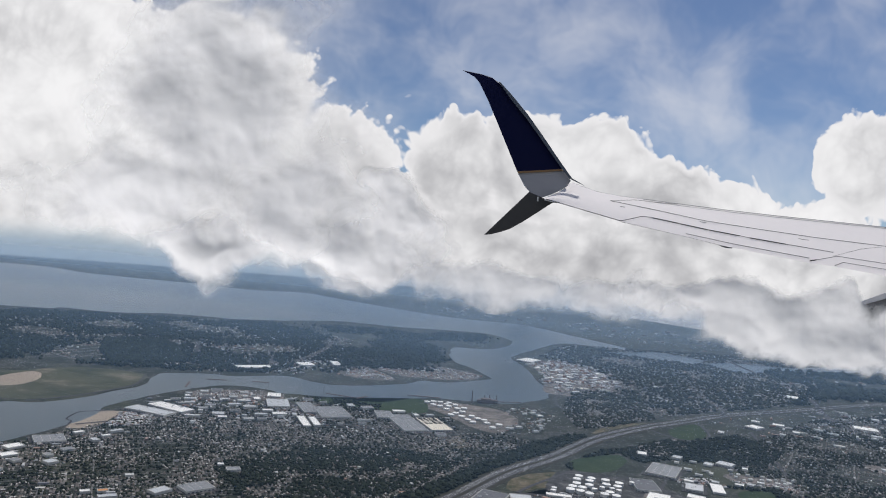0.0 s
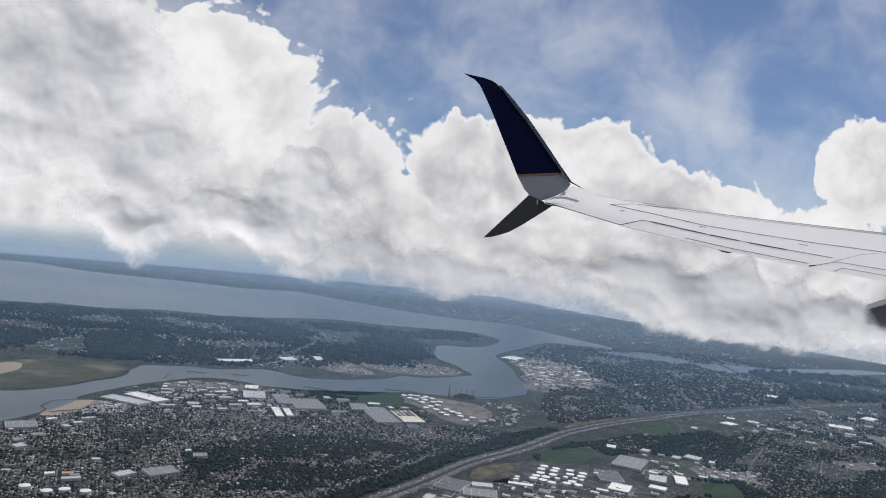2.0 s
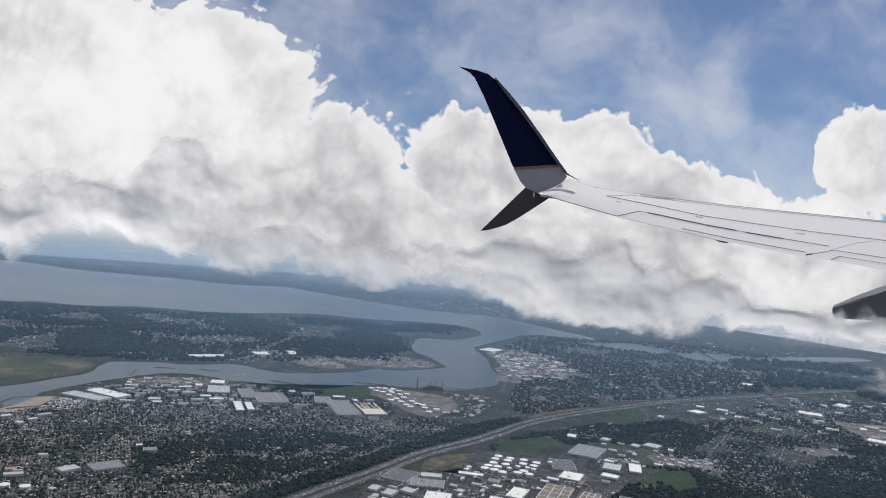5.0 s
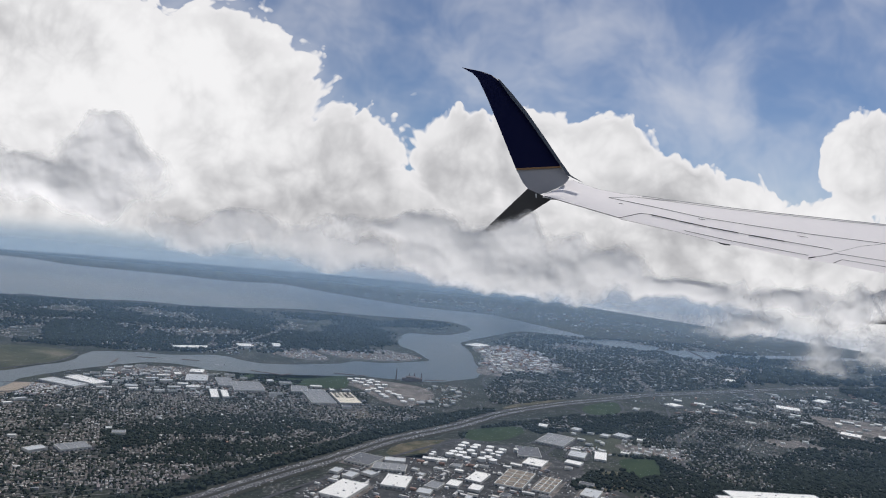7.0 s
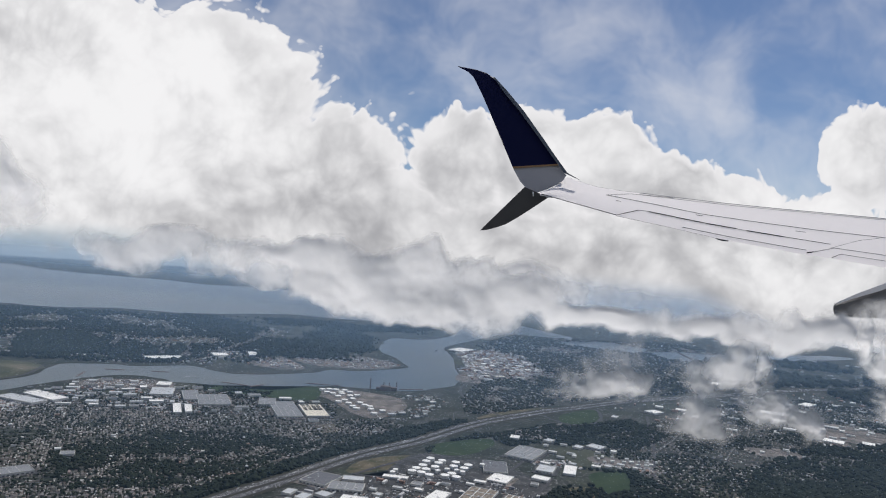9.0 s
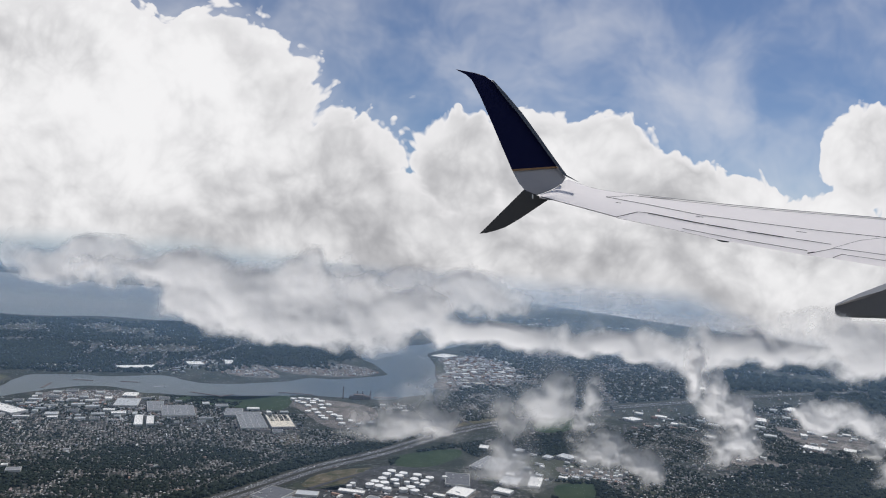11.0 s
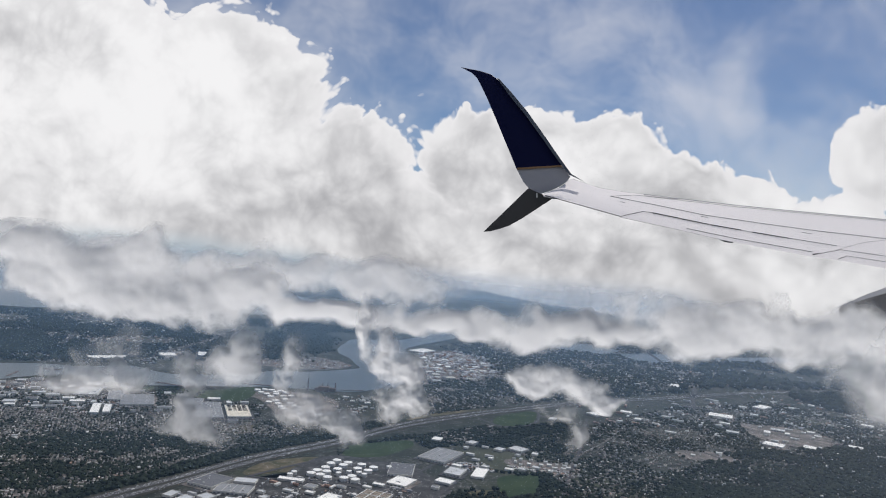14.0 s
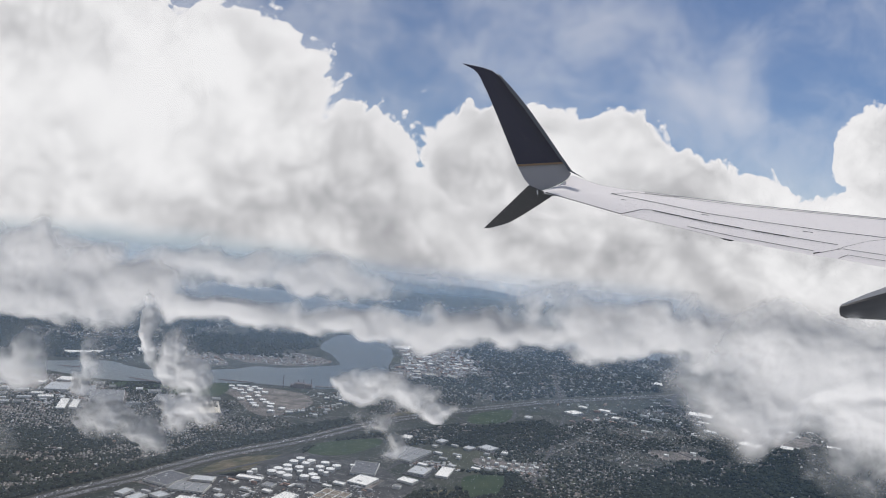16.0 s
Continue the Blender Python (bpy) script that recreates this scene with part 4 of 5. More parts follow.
clutter("dock_sheds", [(64, 410), (72, 470), (64, 520), (90, 545), (116, 500), (104, 440), (96, 420)], 700, 2.2, "pale dock sheds and tanks by the inlet", 15, -0.05)
clutter("port_sheds", [(-118, 250), (-112, 312), (-98, 338), (-60, 342), (-30, 334), (0, 300), (-12, 290), (-60, 290), (-100, 270)], 900, 1.0, "small riverside works and trailers", 22, 0.0)
clutter("terminal_sheds", [(26, 306), (40, 330), (34, 352), (50, 366), (58, 350), (50, 320), (40, 306)], 360, 1.0, "small pale sheds beside the oil terminal", 20, -0.1)
clutter("far_roofs", [(140, 370), (230, 470), (260, 560), (420, 600), (420, 340), (260, 330), (160, 350)], 420, 2.4, "scattered pale roofs of far estates", -25, 0.05)
clutter("far_roofs", [(-330, 400), (-290, 560), (-160, 600), (-60, 520), (-30, 440), (-70, 398), (-180, 380)], 420, 2.0, "scattered pale roofs on the far shore", 30, 0.05)
clutter("west_works", [(-140, 205), (-118, 250), (-100, 262), (-96, 240), (-110, 210), (-126, 190)], 260, 1.2, "riverside works with pale roofs", 50, -0.1)
clutter("trailer_rows", [(-96, 318), (-70, 326), (-75, 346), (-100, 335)], 900, 0.8, "tight rows of pale trailers in a riverside yard", 16, -0.7)
clutter("estate_sheds", [(8, 190), (30, 170), (95, 195), (95, 225), (72, 236), (45, 236), (25, 226)], 260, 1.9, "small flat-roofed workshops between the warehouses", -20, -0.2, 6.0)
clutter("shop_roofs", SUBURB, 420, 1.7, "flat pale shop and school roofs in the suburb", 24, 0.0, 5.0)
clutter("shore_works", [(-128, 366), (-112, 380), (-70, 398), (-30, 410), (-10, 430), (-20, 436), (-70, 420), (-110, 396)], 260, 2.0, "pale works along the far bank", 28, -0.2, 5.0)
clutter("strip_malls", [(112, 340), (160, 400), (230, 450), (300, 460), (330, 400), (260, 330), (190, 320), (140, 330)], 300, 2.2, "long pale roofs of roadside shops", -25, 0.0, 8.0)
clutter("dock_tanks", [(64, 440), (68, 500), (80, 540), (120, 520), (112, 450)], 380, 2.6, "white and rusty roofs of the docks", 15, -0.3, 9.0)
clutter("hill_roofs", [(160, 300), (250, 330), (330, 330), (330, 240), (200, 210)], 220, 1.9, "pale roofs among wooded streets", -30, 0.05, 2.0)
clutter("far_roofs", [(100, 380), (130, 640), (330, 720), (480, 620), (580, 420), (420, 300), (240, 300), (150, 360)], 1300, 2.6, "pale roofs scattered over the far country", -22, -0.05, 4.0)
clutter("far_shore_roofs", [(60, 830), (250, 700), (340, 740), (300, 880), (60, 980), (-100, 980), (-40, 900)], 300, 4.5, "faint pale roofs beyond the bay", 10, 0.0, 5.0)
clutter("parked_cars", [(8, 190), (30, 170), (95, 195), (95, 225), (72, 236), (45, 236), (25, 226)], 2600, 0.36, "cars and vans parked over the industrial yards", -20, -0.05, 7.0)
clutter("parked_cars", [(-110, 282), (-60, 292), (-20, 298), (10, 294), (0, 330), (-30, 334), (-60, 342), (-98, 338)], 1500, 0.6, "cars and vans parked over riverside yards", 22, -0.05, 7.0)


def street_grid(points, gap, wide, turn, label):
    """Narrow streets in two directions over a neighbourhood."""
    p = np.array(points, float)
    mid, reach = p.mean(0), np.ptp(p, axis=0).max()
    bm = bmesh.new()
    for angle, step, level in ((turn, gap, 0.155), (turn + 90, gap * 3.1, 0.165)):
        c, s = math.cos(radians(angle)), math.sin(radians(angle))
        for v in np.arange(-reach, reach, step):
            u = np.arange(-reach, reach, 2.0)
            bend = np.array([noise.noise((a * 0.02, v * 0.05, angle)) for a in u]) * 5.0
            x, y = mid[0] + u * c - (v + bend) * s, mid[1] + u * s + (v + bend) * c
            ok = inside(x, y, points) & dry(x, y) & off_road(x, y, 7) & clear_of_sheds(x, y, 0.2)
            for k in range(len(u) - 1):
                if ok[k] and ok[k + 1]:
                    d = Vector((x[k + 1] - x[k], y[k + 1] - y[k])).normalized() * wide / 2
                    bm.faces.new([bm.verts.new((float(a), float(b), level)) for a, b in ((x[k] + d.y, y[k] - d.x), (x[k + 1] + d.y, y[k + 1] - d.x), (x[k + 1] - d.y, y[k + 1] + d.x), (x[k] - d.y, y[k] + d.x))])
    return tagged(finish("road_streets", bm, STREET), label, "road", kind="structure")


STREET = material("pale_street_asphalt", (0.16, 0.155, 0.15), 0.9, grain=(0.4, 0.25), specular=0.2)
street_grid(SUBURB, 4.0, 0.34, 24, "narrow grey streets of the suburb")
street_grid(EAST_TOWN, 7.2, 0.5, -28, "narrow pale streets between trees")
street_grid(FAR_TOWN, 6.8, 0.8, 20, "narrow pale streets of the far town")
street_grid(ISLAND_TOWN, 12.0, 1.0, 62, "narrow pale streets on the far shore")
bm = bmesh.new()
for i in range(170):
    at = dice.uniform(0, len(line) - 40)
    p = Vector(line[int(at)]) + (Vector(line[int(at) + 1]) - Vector(line[int(at)])) * (at % 1)
    d = (Vector(line[int(at) + 1]) - Vector(line[int(at)])).normalized()
    side = dice.choice((-3.4, -2.6, -1.8, 1.4, 2.2, 3.0))
    box(bm, p.x - d.y * side, p.y + d.x * side, 0.22, 0.34 if dice.random() < 0.8 else 0.9, 0.15, 0.12, math.atan2(d.y, d.x))
tagged(finish("traffic", bm, CLUTTER), "cars and trucks spread along the highway", "cars", kind="stuff")

# ---- the nearest houses and trees, one by one ----
SIDING = material("painted_siding", by_object((0.0, (0.62, 0.60, 0.56)), (0.35, (0.45, 0.38, 0.32)), (0.7, (0.70, 0.68, 0.66)), (1.0, (0.30, 0.2, 0.17))), 0.85, grain=(2.0, 0.2))
SHINGLE = material("asphalt_shingle", by_object((0.0, (0.11, 0.105, 0.11)), (0.4, (0.24, 0.20, 0.18)), (0.75, (0.33, 0.31, 0.30)), (1.0, (0.55, 0.53, 0.51))), 0.9, grain=(2.5, 0.25))
CROWN = material("garden_tree_leaves", by_object((0.0, (0.02, 0.03, 0.018)), (1.0, (0.05, 0.062, 0.036))), 0.95, grain=(2.0, 0.3), specular=0.1)


def house(wide, deep, tall, label):
    ob = tagged(new("house"), label, "house", "suburban houses")
    bm = bmesh.new()
    lower = [bm.verts.new((sx * wide / 2, sy * deep / 2, 0)) for sx, sy in ((-1, -1), (1, -1), (1, 1), (-1, 1))]
    upper = [bm.verts.new((v.co.x, v.co.y, tall)) for v in lower]
    ridge = [bm.verts.new((sx * wide / 2, 0, tall + deep * 0.34)) for sx in (-1, 1)]
    bm.faces.new((lower[0], lower[1], upper[1], upper[0]))
    bm.faces.new((lower[2], lower[3], upper[3], upper[2]))
    bm.faces.new((lower[1], lower[2], upper[2], ridge[1], upper[1]))
    bm.faces.new((lower[3], lower[0], upper[0], ridge[0], upper[3]))
    part("wall", bm, SIDING, ob)
    bm = bmesh.new()
    for sy in (-1, 1):
        eave, top = (deep / 2 + 0.04, tall - 0.02), (0.0, tall + deep * 0.34 + 0.012)
        vs = [bm.verts.new((sx * (wide / 2 + 0.04), sy * y, z + up)) for up in (0.0, 0.03) for sx, (y, z) in ((-1, eave), (1, eave), (1, top), (-1, top))]
        for q in ((0, 1, 2, 3), (4, 5, 6, 7), (0, 1, 5, 4), (1, 2, 6, 5), (3, 0, 4, 7)):
            bm.faces.new([vs[k] for k in q])
    roof = part("roof", bm, SHINGLE, ob)
    bm = bmesh.new()
    box(bm, wide * 0.2, deep * 0.12, tall + deep * 0.2, 0.08, 0.08, 0.16)
    part("chimney", bm, BRICK, roof)
    return ob


kinds = [house(0.78, 0.5, 0.3, "small pitched-roof suburban house among trees"), house(0.62, 0.46, 0.36, "two-storey pitched-roof suburban house among trees"),
         house(0.95, 0.52, 0.26, "long low pitched-roof suburban house among trees")]
for i, (x, y, a) in enumerate(singles):
    m = pose(float(x), float(y), 0.0, 0, 0, math.degrees(a))
    if i < 3:
        kinds[i].matrix_world = m
    else:
        copy_thing(kinds[i % 3], m)


def tree(seed, label):
    r = random.Random(seed)
    ob = tagged(new("tree"), label, "tree", "street trees")
    bm = bmesh.new()
    bmesh.ops.create_cone(bm, segments=6, radius1=0.07, radius2=0.03, depth=0.6, cap_ends=True, matrix=Matrix.Translation((0, 0, 0.3)))
    part("trunk", bm, BARK, ob)
    bm = bmesh.new()
    for i in range(9):
        a, d = r.uniform(0, 6.28), r.uniform(0.05, 0.34)
        made = bmesh.ops.create_icosphere(bm, subdivisions=1, radius=r.uniform(0.16, 0.3), matrix=Matrix.Translation((math.cos(a) * d, math.sin(a) * d, r.uniform(0.45, 1.05))))
        for v in made["verts"]:
            v.co += Vector((r.uniform(-1, 1), r.uniform(-1, 1), r.uniform(-1, 1))) * 0.06
    part("crown", bm, CROWN, ob)
    return ob


oaks = [tree(k, "leafy broad-crowned street tree beside houses") for k in (1, 2, 3)]
tx, ty = scatter([(-60, 166), (-22, 182), (0, 214), (14, 238), (4, 244), (-30, 214), (-70, 186)], 420, 3.0, 9.0, -0.25, 5.4)
for i, (x, y) in enumerate(list(zip(tx, ty))[:200]):
    m = pose(float(x), float(y), 0.0, 0, 0, 67 * i)
    if i < 3:
        oaks[i].matrix_world = m
    else:
        copy_thing(oaks[i % 3], m)

# ---- the wing ----
# The wing flies along with the lens; in a place that stands still it is built large and far off, so that it keeps its place all along the way.
wing = tagged(new("airliner_wing"), "pale grey airliner wing with a navy split winglet", "aircraft wing")
wing.matrix_world = pose(77.35, 12.00, 72.51, 89.845, -5.00, 1.275)
FOCUS, REACH = 1347.0, 4150.0
LEADING = [(962, 342), (985, 334), (1000, 325), (1009, 314), (1030, 322), (1060, 332), (1100, 339), (1200, 352), (1300, 364), (1385, 373), (1568, 391), (1760, 412)]
TRAILING = [(950, 346), (985, 351), (1098, 384), (1200, 408), (1275, 426), (1300, 430), (1435, 456), (1480, 462), (1568, 478), (1760, 513)]


def spot(u, v, far):
    """A place on the wing: across, down and away."""
    return Vector(((u - 784) / FOCUS * far, (441 - v) / FOCUS * far, -far))


def edge(curve, u):
    return float(np.interp(u, [p[0] for p in curve], [p[1] for p in curve]))


def depth_at(u, v):
    low, top = edge(TRAILING, u), edge(LEADING, u)
    c = min(max((low - v) / max(low - top, 1e-3), 0.0), 1.0)
    return REACH + 6.2 * (low - top) * c - 22.0 * math.sin(math.pi * c) + (1098 - u) * 0.1


def grid(bm, rows):
    made = [[bm.verts.new(p) for p in row] for row in rows]
    for a, b in zip(made, made[1:]):
        for i in range(len(a) - 1):
            bm.faces.new((a[i], a[i + 1], b[i + 1], b[i]))
    return made


def skin(u0, u1, low, top, lift, steps=40, across=10):
    """A curved panel of the upper side between two lines."""
    bm = bmesh.new()
    rows = []
    for i in range(steps + 1):
        u = u0 + (u1 - u0) * i / steps
        a, b = low(u), top(u)
        rows.append([spot(u, a + (b - a) * j / across, depth_at(u, a + (b - a) * j / across) - lift) for j in range(across + 1)])
    grid(bm, rows)
    return bm


part("upper_skin", skin(962, 1760, lambda u: edge(TRAILING, u), lambda u: edge(LEADING, u), 0.0, 110, 14), WING_SKIN, wing, smooth=True)
bm = bmesh.new()
rows = []
for i in range(61):
    u = 975 + (1760 - 975) * i / 60
    low, top = edge(TRAILING, u), edge(LEADING, u)
    rows.append([spot(u, low + (top - low) * j / 8 + 7.0 * math.sin(math.pi * j / 8) - 0.2, depth_at(u, low + (top - low) * j / 8) + 8 + 60 * math.sin(math.pi * j / 8)) for j in range(9)])
grid(bm, rows)
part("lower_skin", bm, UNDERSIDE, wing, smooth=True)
SLAT = [(1080, 345.5), (1140, 344.5), (1250, 357.5), (1385, 374.5), (1568, 392.5), (1760, 413.5)]
part("slat", skin(1140, 1760, lambda u: edge(LEADING, u) + 2.2, lambda u: edge(LEADING, u) - 0.6, 5.0, 60, 4), WING_GREY, wing, "grey metal leading-edge slat", True)


def seam(points, wide):
    bm = bmesh.new()
    rows = []
    for (ua, va), (ub, vb) in zip(points, points[1:]):
        k = max(2, int(abs(ub - ua) / 12))
        for i in range(k + 1):
            u, v = ua + (ub - ua) * i / k, va + (vb - va) * i / k
            steep = abs(vb - va) > abs(ub - ua) * 0.8
            off = (wide, 0) if steep else (0, wide)
            rows.append([spot(u - off[0] / 2, v - off[1] / 2, depth_at(u, v) - 9), spot(u + off[0] / 2, v + off[1] / 2, depth_at(u, v) - 9)])
    grid(bm, rows)
    part("panel_gap", bm, SEAM, wing)


for points, wide in (
    ([(1080, 347), (1160, 363), (1250, 382), (1350, 397), (1450, 411), (1568, 425), (1760, 450)], 1.2),
    ([(1080, 347), (1125, 345.5), (1200, 352.8)], 0.7),
    ([(965, 345), (1000, 355), (1098, 383)], 1.5),
    ([(1098, 383), (1137, 374.5)], 1.5),
    ([(1137, 374.5), (1158, 377)], 1.1),
    ([(1155, 377), (1203, 387)], 2.4), ([(1204, 387.5), (1255, 398)], 2.4), ([(1257, 398.5), (1312, 408.5)], 2.4),
    ([(1312, 408.5), (1330, 412)], 1.0), ([(1330, 412), (1395, 423)], 2.4), ([(1395, 423), (1480, 437)], 1.3),
    ([(1215, 405), (1300, 423), (1350, 432), (1405, 442), (1437, 447.5)], 1.3),
    ([(1098, 384.5), (1200, 407), (1275, 425)], 0.6),
    ([(1437, 453), (1487, 444)], 1.2), ([(1487, 444), (1568, 456), (1760, 486)], 1.1),
    ([(1482, 461), (1498, 455)], 1.5), ([(1498, 455), (1568, 466), (1760, 498)], 1.0),
    ([(1480, 444), (1530, 431), (1568, 427)], 0.6), ([(1240, 383.5), (1252, 385.5)], 1.2), ([(1418, 413), (1436, 415.5)], 1.0), ([(1098, 357), (1106, 358.5)], 1.0),
):
    seam(points, wide * 0.8)


def blade(name, outline, mat, far, thick, label="", lean=0.0, bend=0.0):
    """A flat-sided blade with a rounded rim: its outline, distance and thickness."""
    bm = bmesh.new()
    mid = Vector((sum(p[0] for p in outline) / len(outline), sum(p[1] for p in outline) / len(outline)))
    rims = []
    for inset, away in ((3.0, -thick), (0.0, -thick * 0.45), (0.0, thick * 0.45), (3.0, thick)):
        ring = []
        for u, v in outline:
            d = mid - Vector((u, v))
            p = Vector((u, v)) + d * min(1.0, inset / max(d.length, 1)) * 0.3
            ring.append(bm.verts.new(spot(p.x, p.y, far + away + lean * (v - 330))))
        rims.append(ring)
    k = len(outline)
    for a, b in zip(rims, rims[1:]):
        for i in range(k):
            bm.faces.new((a[i], a[(i + 1) % k], b[(i + 1) % k], b[i]))
    for ring in (rims[0], rims[-1]):
        f = bm.faces.new(ring)
        bmesh.ops.triangulate(bm, faces=[f], ngon_method="EAR_CLIP")
    return part(name, bm, mat, wing, label)


winglet = [(817, 117), (834, 120.5), (852, 124), (870, 130), (882, 139), (905, 164), (930, 196), (960, 240), (984, 275), (997, 292.5), (914, 296.5), (900, 262), (880, 213), (862, 170), (849, 143), (845, 136), (836, 127)]
blade("winglet", winglet, NAVY, 4330, 14, "navy blue upper winglet blade", -0.8)
blade("leading_edge_strip", [(880, 136), (884, 137.5), (907, 163), (934, 196), (965, 240), (990, 277), (1012, 308), (1034, 321), (1006, 308), (987, 282), (956, 238), (928, 199), (902, 167)], EDGE_METAL, 4300, 10, "grey metal leading edge", -0.8)
blade("stripe", [(914, 296), (994, 291.5), (996.5, 294.5), (915.5, 299.5)], GOLD, 4318, 9, "thin gold stripe", -0.8)
blade("winglet_root", [(915, 299), (997, 294.5), (1004, 304), (1010, 312), (1003, 322), (990, 330), (972, 338), (955, 343), (940, 337), (927, 322)], WING_GREY, 4330, 12, "grey painted winglet root", -0.8)
blade("lower_winglet", [(935, 332), (918, 353), (900, 375), (886, 391), (872, 402), (855, 409), (868, 408), (884, 404), (901, 398.5), (925, 385), (950, 369), (979, 350), (962, 344)], UNDERSIDE, 4290, 10, "lower winglet blade with shade painted in as dark grey", 0.5)
blade("tip_light", [(949, 341), (951.5, 341), (951.5, 349), (949.5, 349)], TANK, 4250, 3)
for u, v in ((968, 345), (985, 350)):
    blade("static_wick", [(u, v), (u + 17, v - 1.2), (u + 17, v - 0.4), (u, v + 0.8)], SEAM, 4255, 2)
blade("small_flap_fairing", [(1272, 424.5), (1298, 429.5), (1296, 431), (1288, 430.5), (1280, 428.5)], SEAM, 4090, 4)
blade("aileron_tab", [(1437, 451), (1450, 449.5), (1447, 452), (1438, 453)], SEAM, 4090, 2)
bm = bmesh.new()
rows = []
for i in range(25):
    u = 1484 + (1760 - 1484) * (i / 24) ** 1.6
    k = i / 24
    top, low = 545 - (u - 1484) * 0.345 - 2 * min(1, i / 2), 560 + 6 * min(1, i / 3) + (u - 1484) * 0.05
    ring = []
    for j in range(20):
        a = 2 * math.pi * j / 20
        sq = lambda c: math.copysign(abs(c) ** 0.45, c)
        ring.append(spot(u, (top + low) / 2 - sq(math.sin(a)) * (low - top) / 2 * (0.55 if i == 0 else 1), 3960 + sq(math.cos(a)) * 60 - (0.5 - 0.5 * math.sin(a)) * 40))
    rows.append(ring + ring[:1])
made = grid(bm, rows)
bm.faces.new(made[0][:-1])
bmesh.ops.remove_doubles(bm, verts=bm.verts, dist=0.05)
part("flap_track_fairing", bm, WING_SHADE, wing, "flap track fairing with shade painted in as dark grey")
# pale wing colour on top, painted-in shade on the body below
blade("fairing_top", [(1484, 545.5), (1490, 541), (1530, 524), (1568, 510), (1760, 440), (1760, 448), (1568, 521), (1530, 531.5), (1490, 544)], WING_SKIN, 3880, 8, "pale top of the fairing")

# ---- haze and clouds ----


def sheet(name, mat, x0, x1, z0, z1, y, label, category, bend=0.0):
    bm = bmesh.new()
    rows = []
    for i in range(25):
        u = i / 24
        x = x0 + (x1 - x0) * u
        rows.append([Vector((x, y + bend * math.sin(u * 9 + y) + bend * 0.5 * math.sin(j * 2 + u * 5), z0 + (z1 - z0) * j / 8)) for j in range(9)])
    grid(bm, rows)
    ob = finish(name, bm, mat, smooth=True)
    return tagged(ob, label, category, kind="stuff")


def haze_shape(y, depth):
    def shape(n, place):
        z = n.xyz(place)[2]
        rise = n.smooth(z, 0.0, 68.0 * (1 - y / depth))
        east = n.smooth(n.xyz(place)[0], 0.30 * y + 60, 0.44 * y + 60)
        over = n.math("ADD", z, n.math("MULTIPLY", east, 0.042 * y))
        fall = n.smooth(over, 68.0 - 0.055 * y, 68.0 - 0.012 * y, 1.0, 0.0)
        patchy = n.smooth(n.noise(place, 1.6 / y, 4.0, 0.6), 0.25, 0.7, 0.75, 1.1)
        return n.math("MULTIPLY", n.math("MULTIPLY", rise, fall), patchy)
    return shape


# upright blue-tinted sheets, one behind another, imitate the haze of distance
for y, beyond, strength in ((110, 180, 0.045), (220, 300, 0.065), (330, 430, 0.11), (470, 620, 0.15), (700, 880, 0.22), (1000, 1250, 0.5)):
    sheet("haze_layer", mist("haze_sheet_tint", haze_shape(y, beyond), (0.42, 0.66, 0.97) if y < 600 else (0.52, 0.72, 0.95), 0.0, strength), -y * 1.1, y * 1.2 + 100, 0.3, 68 + 0.05 * y, y, "translucent blue sheet standing in for haze over far country", "haze")


WHITE = (0.97, 0.97, 0.98)


def cloud_shape(cx, cy, cz, rx, rz, size, soft=0.5, seed=0.0, ragged=0.9):
    def shape(n, place):
        p = n.vmath("ADD", place, (-cx, -cy, -cz))
        x, _, z = n.xyz(p)
        r = n.math("ADD", n.math("POWER", n.math("ABSOLUTE", n.math("DIVIDE", x, rx)), 2.4), n.math("POWER", n.math("ABSOLUTE", n.math("DIVIDE", z, rz)), 2.4))
        rough = n.noise(n.vmath("ADD", place, (seed, seed * 2, 0)), 1.0 / size, 6.0, 0.55, 0.4)
        level = n.math("ADD", n.math("SUBTRACT", 1.0, r), n.math("MULTIPLY", n.math("SUBTRACT", rough, 0.5), ragged * 4))
        return n.smooth(level, 0.0, soft * 2)
    return shape


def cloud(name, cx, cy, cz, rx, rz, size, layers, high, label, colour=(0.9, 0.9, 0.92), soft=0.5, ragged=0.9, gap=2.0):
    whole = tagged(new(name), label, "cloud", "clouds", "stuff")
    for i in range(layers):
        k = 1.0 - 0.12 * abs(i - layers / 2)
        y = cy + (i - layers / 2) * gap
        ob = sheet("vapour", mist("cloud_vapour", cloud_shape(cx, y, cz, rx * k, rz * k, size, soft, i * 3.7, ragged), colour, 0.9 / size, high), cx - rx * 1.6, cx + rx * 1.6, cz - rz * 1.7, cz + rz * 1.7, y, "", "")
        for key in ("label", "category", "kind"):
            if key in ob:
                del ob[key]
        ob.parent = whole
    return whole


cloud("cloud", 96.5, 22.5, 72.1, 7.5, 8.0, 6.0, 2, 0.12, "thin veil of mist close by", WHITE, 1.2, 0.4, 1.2)


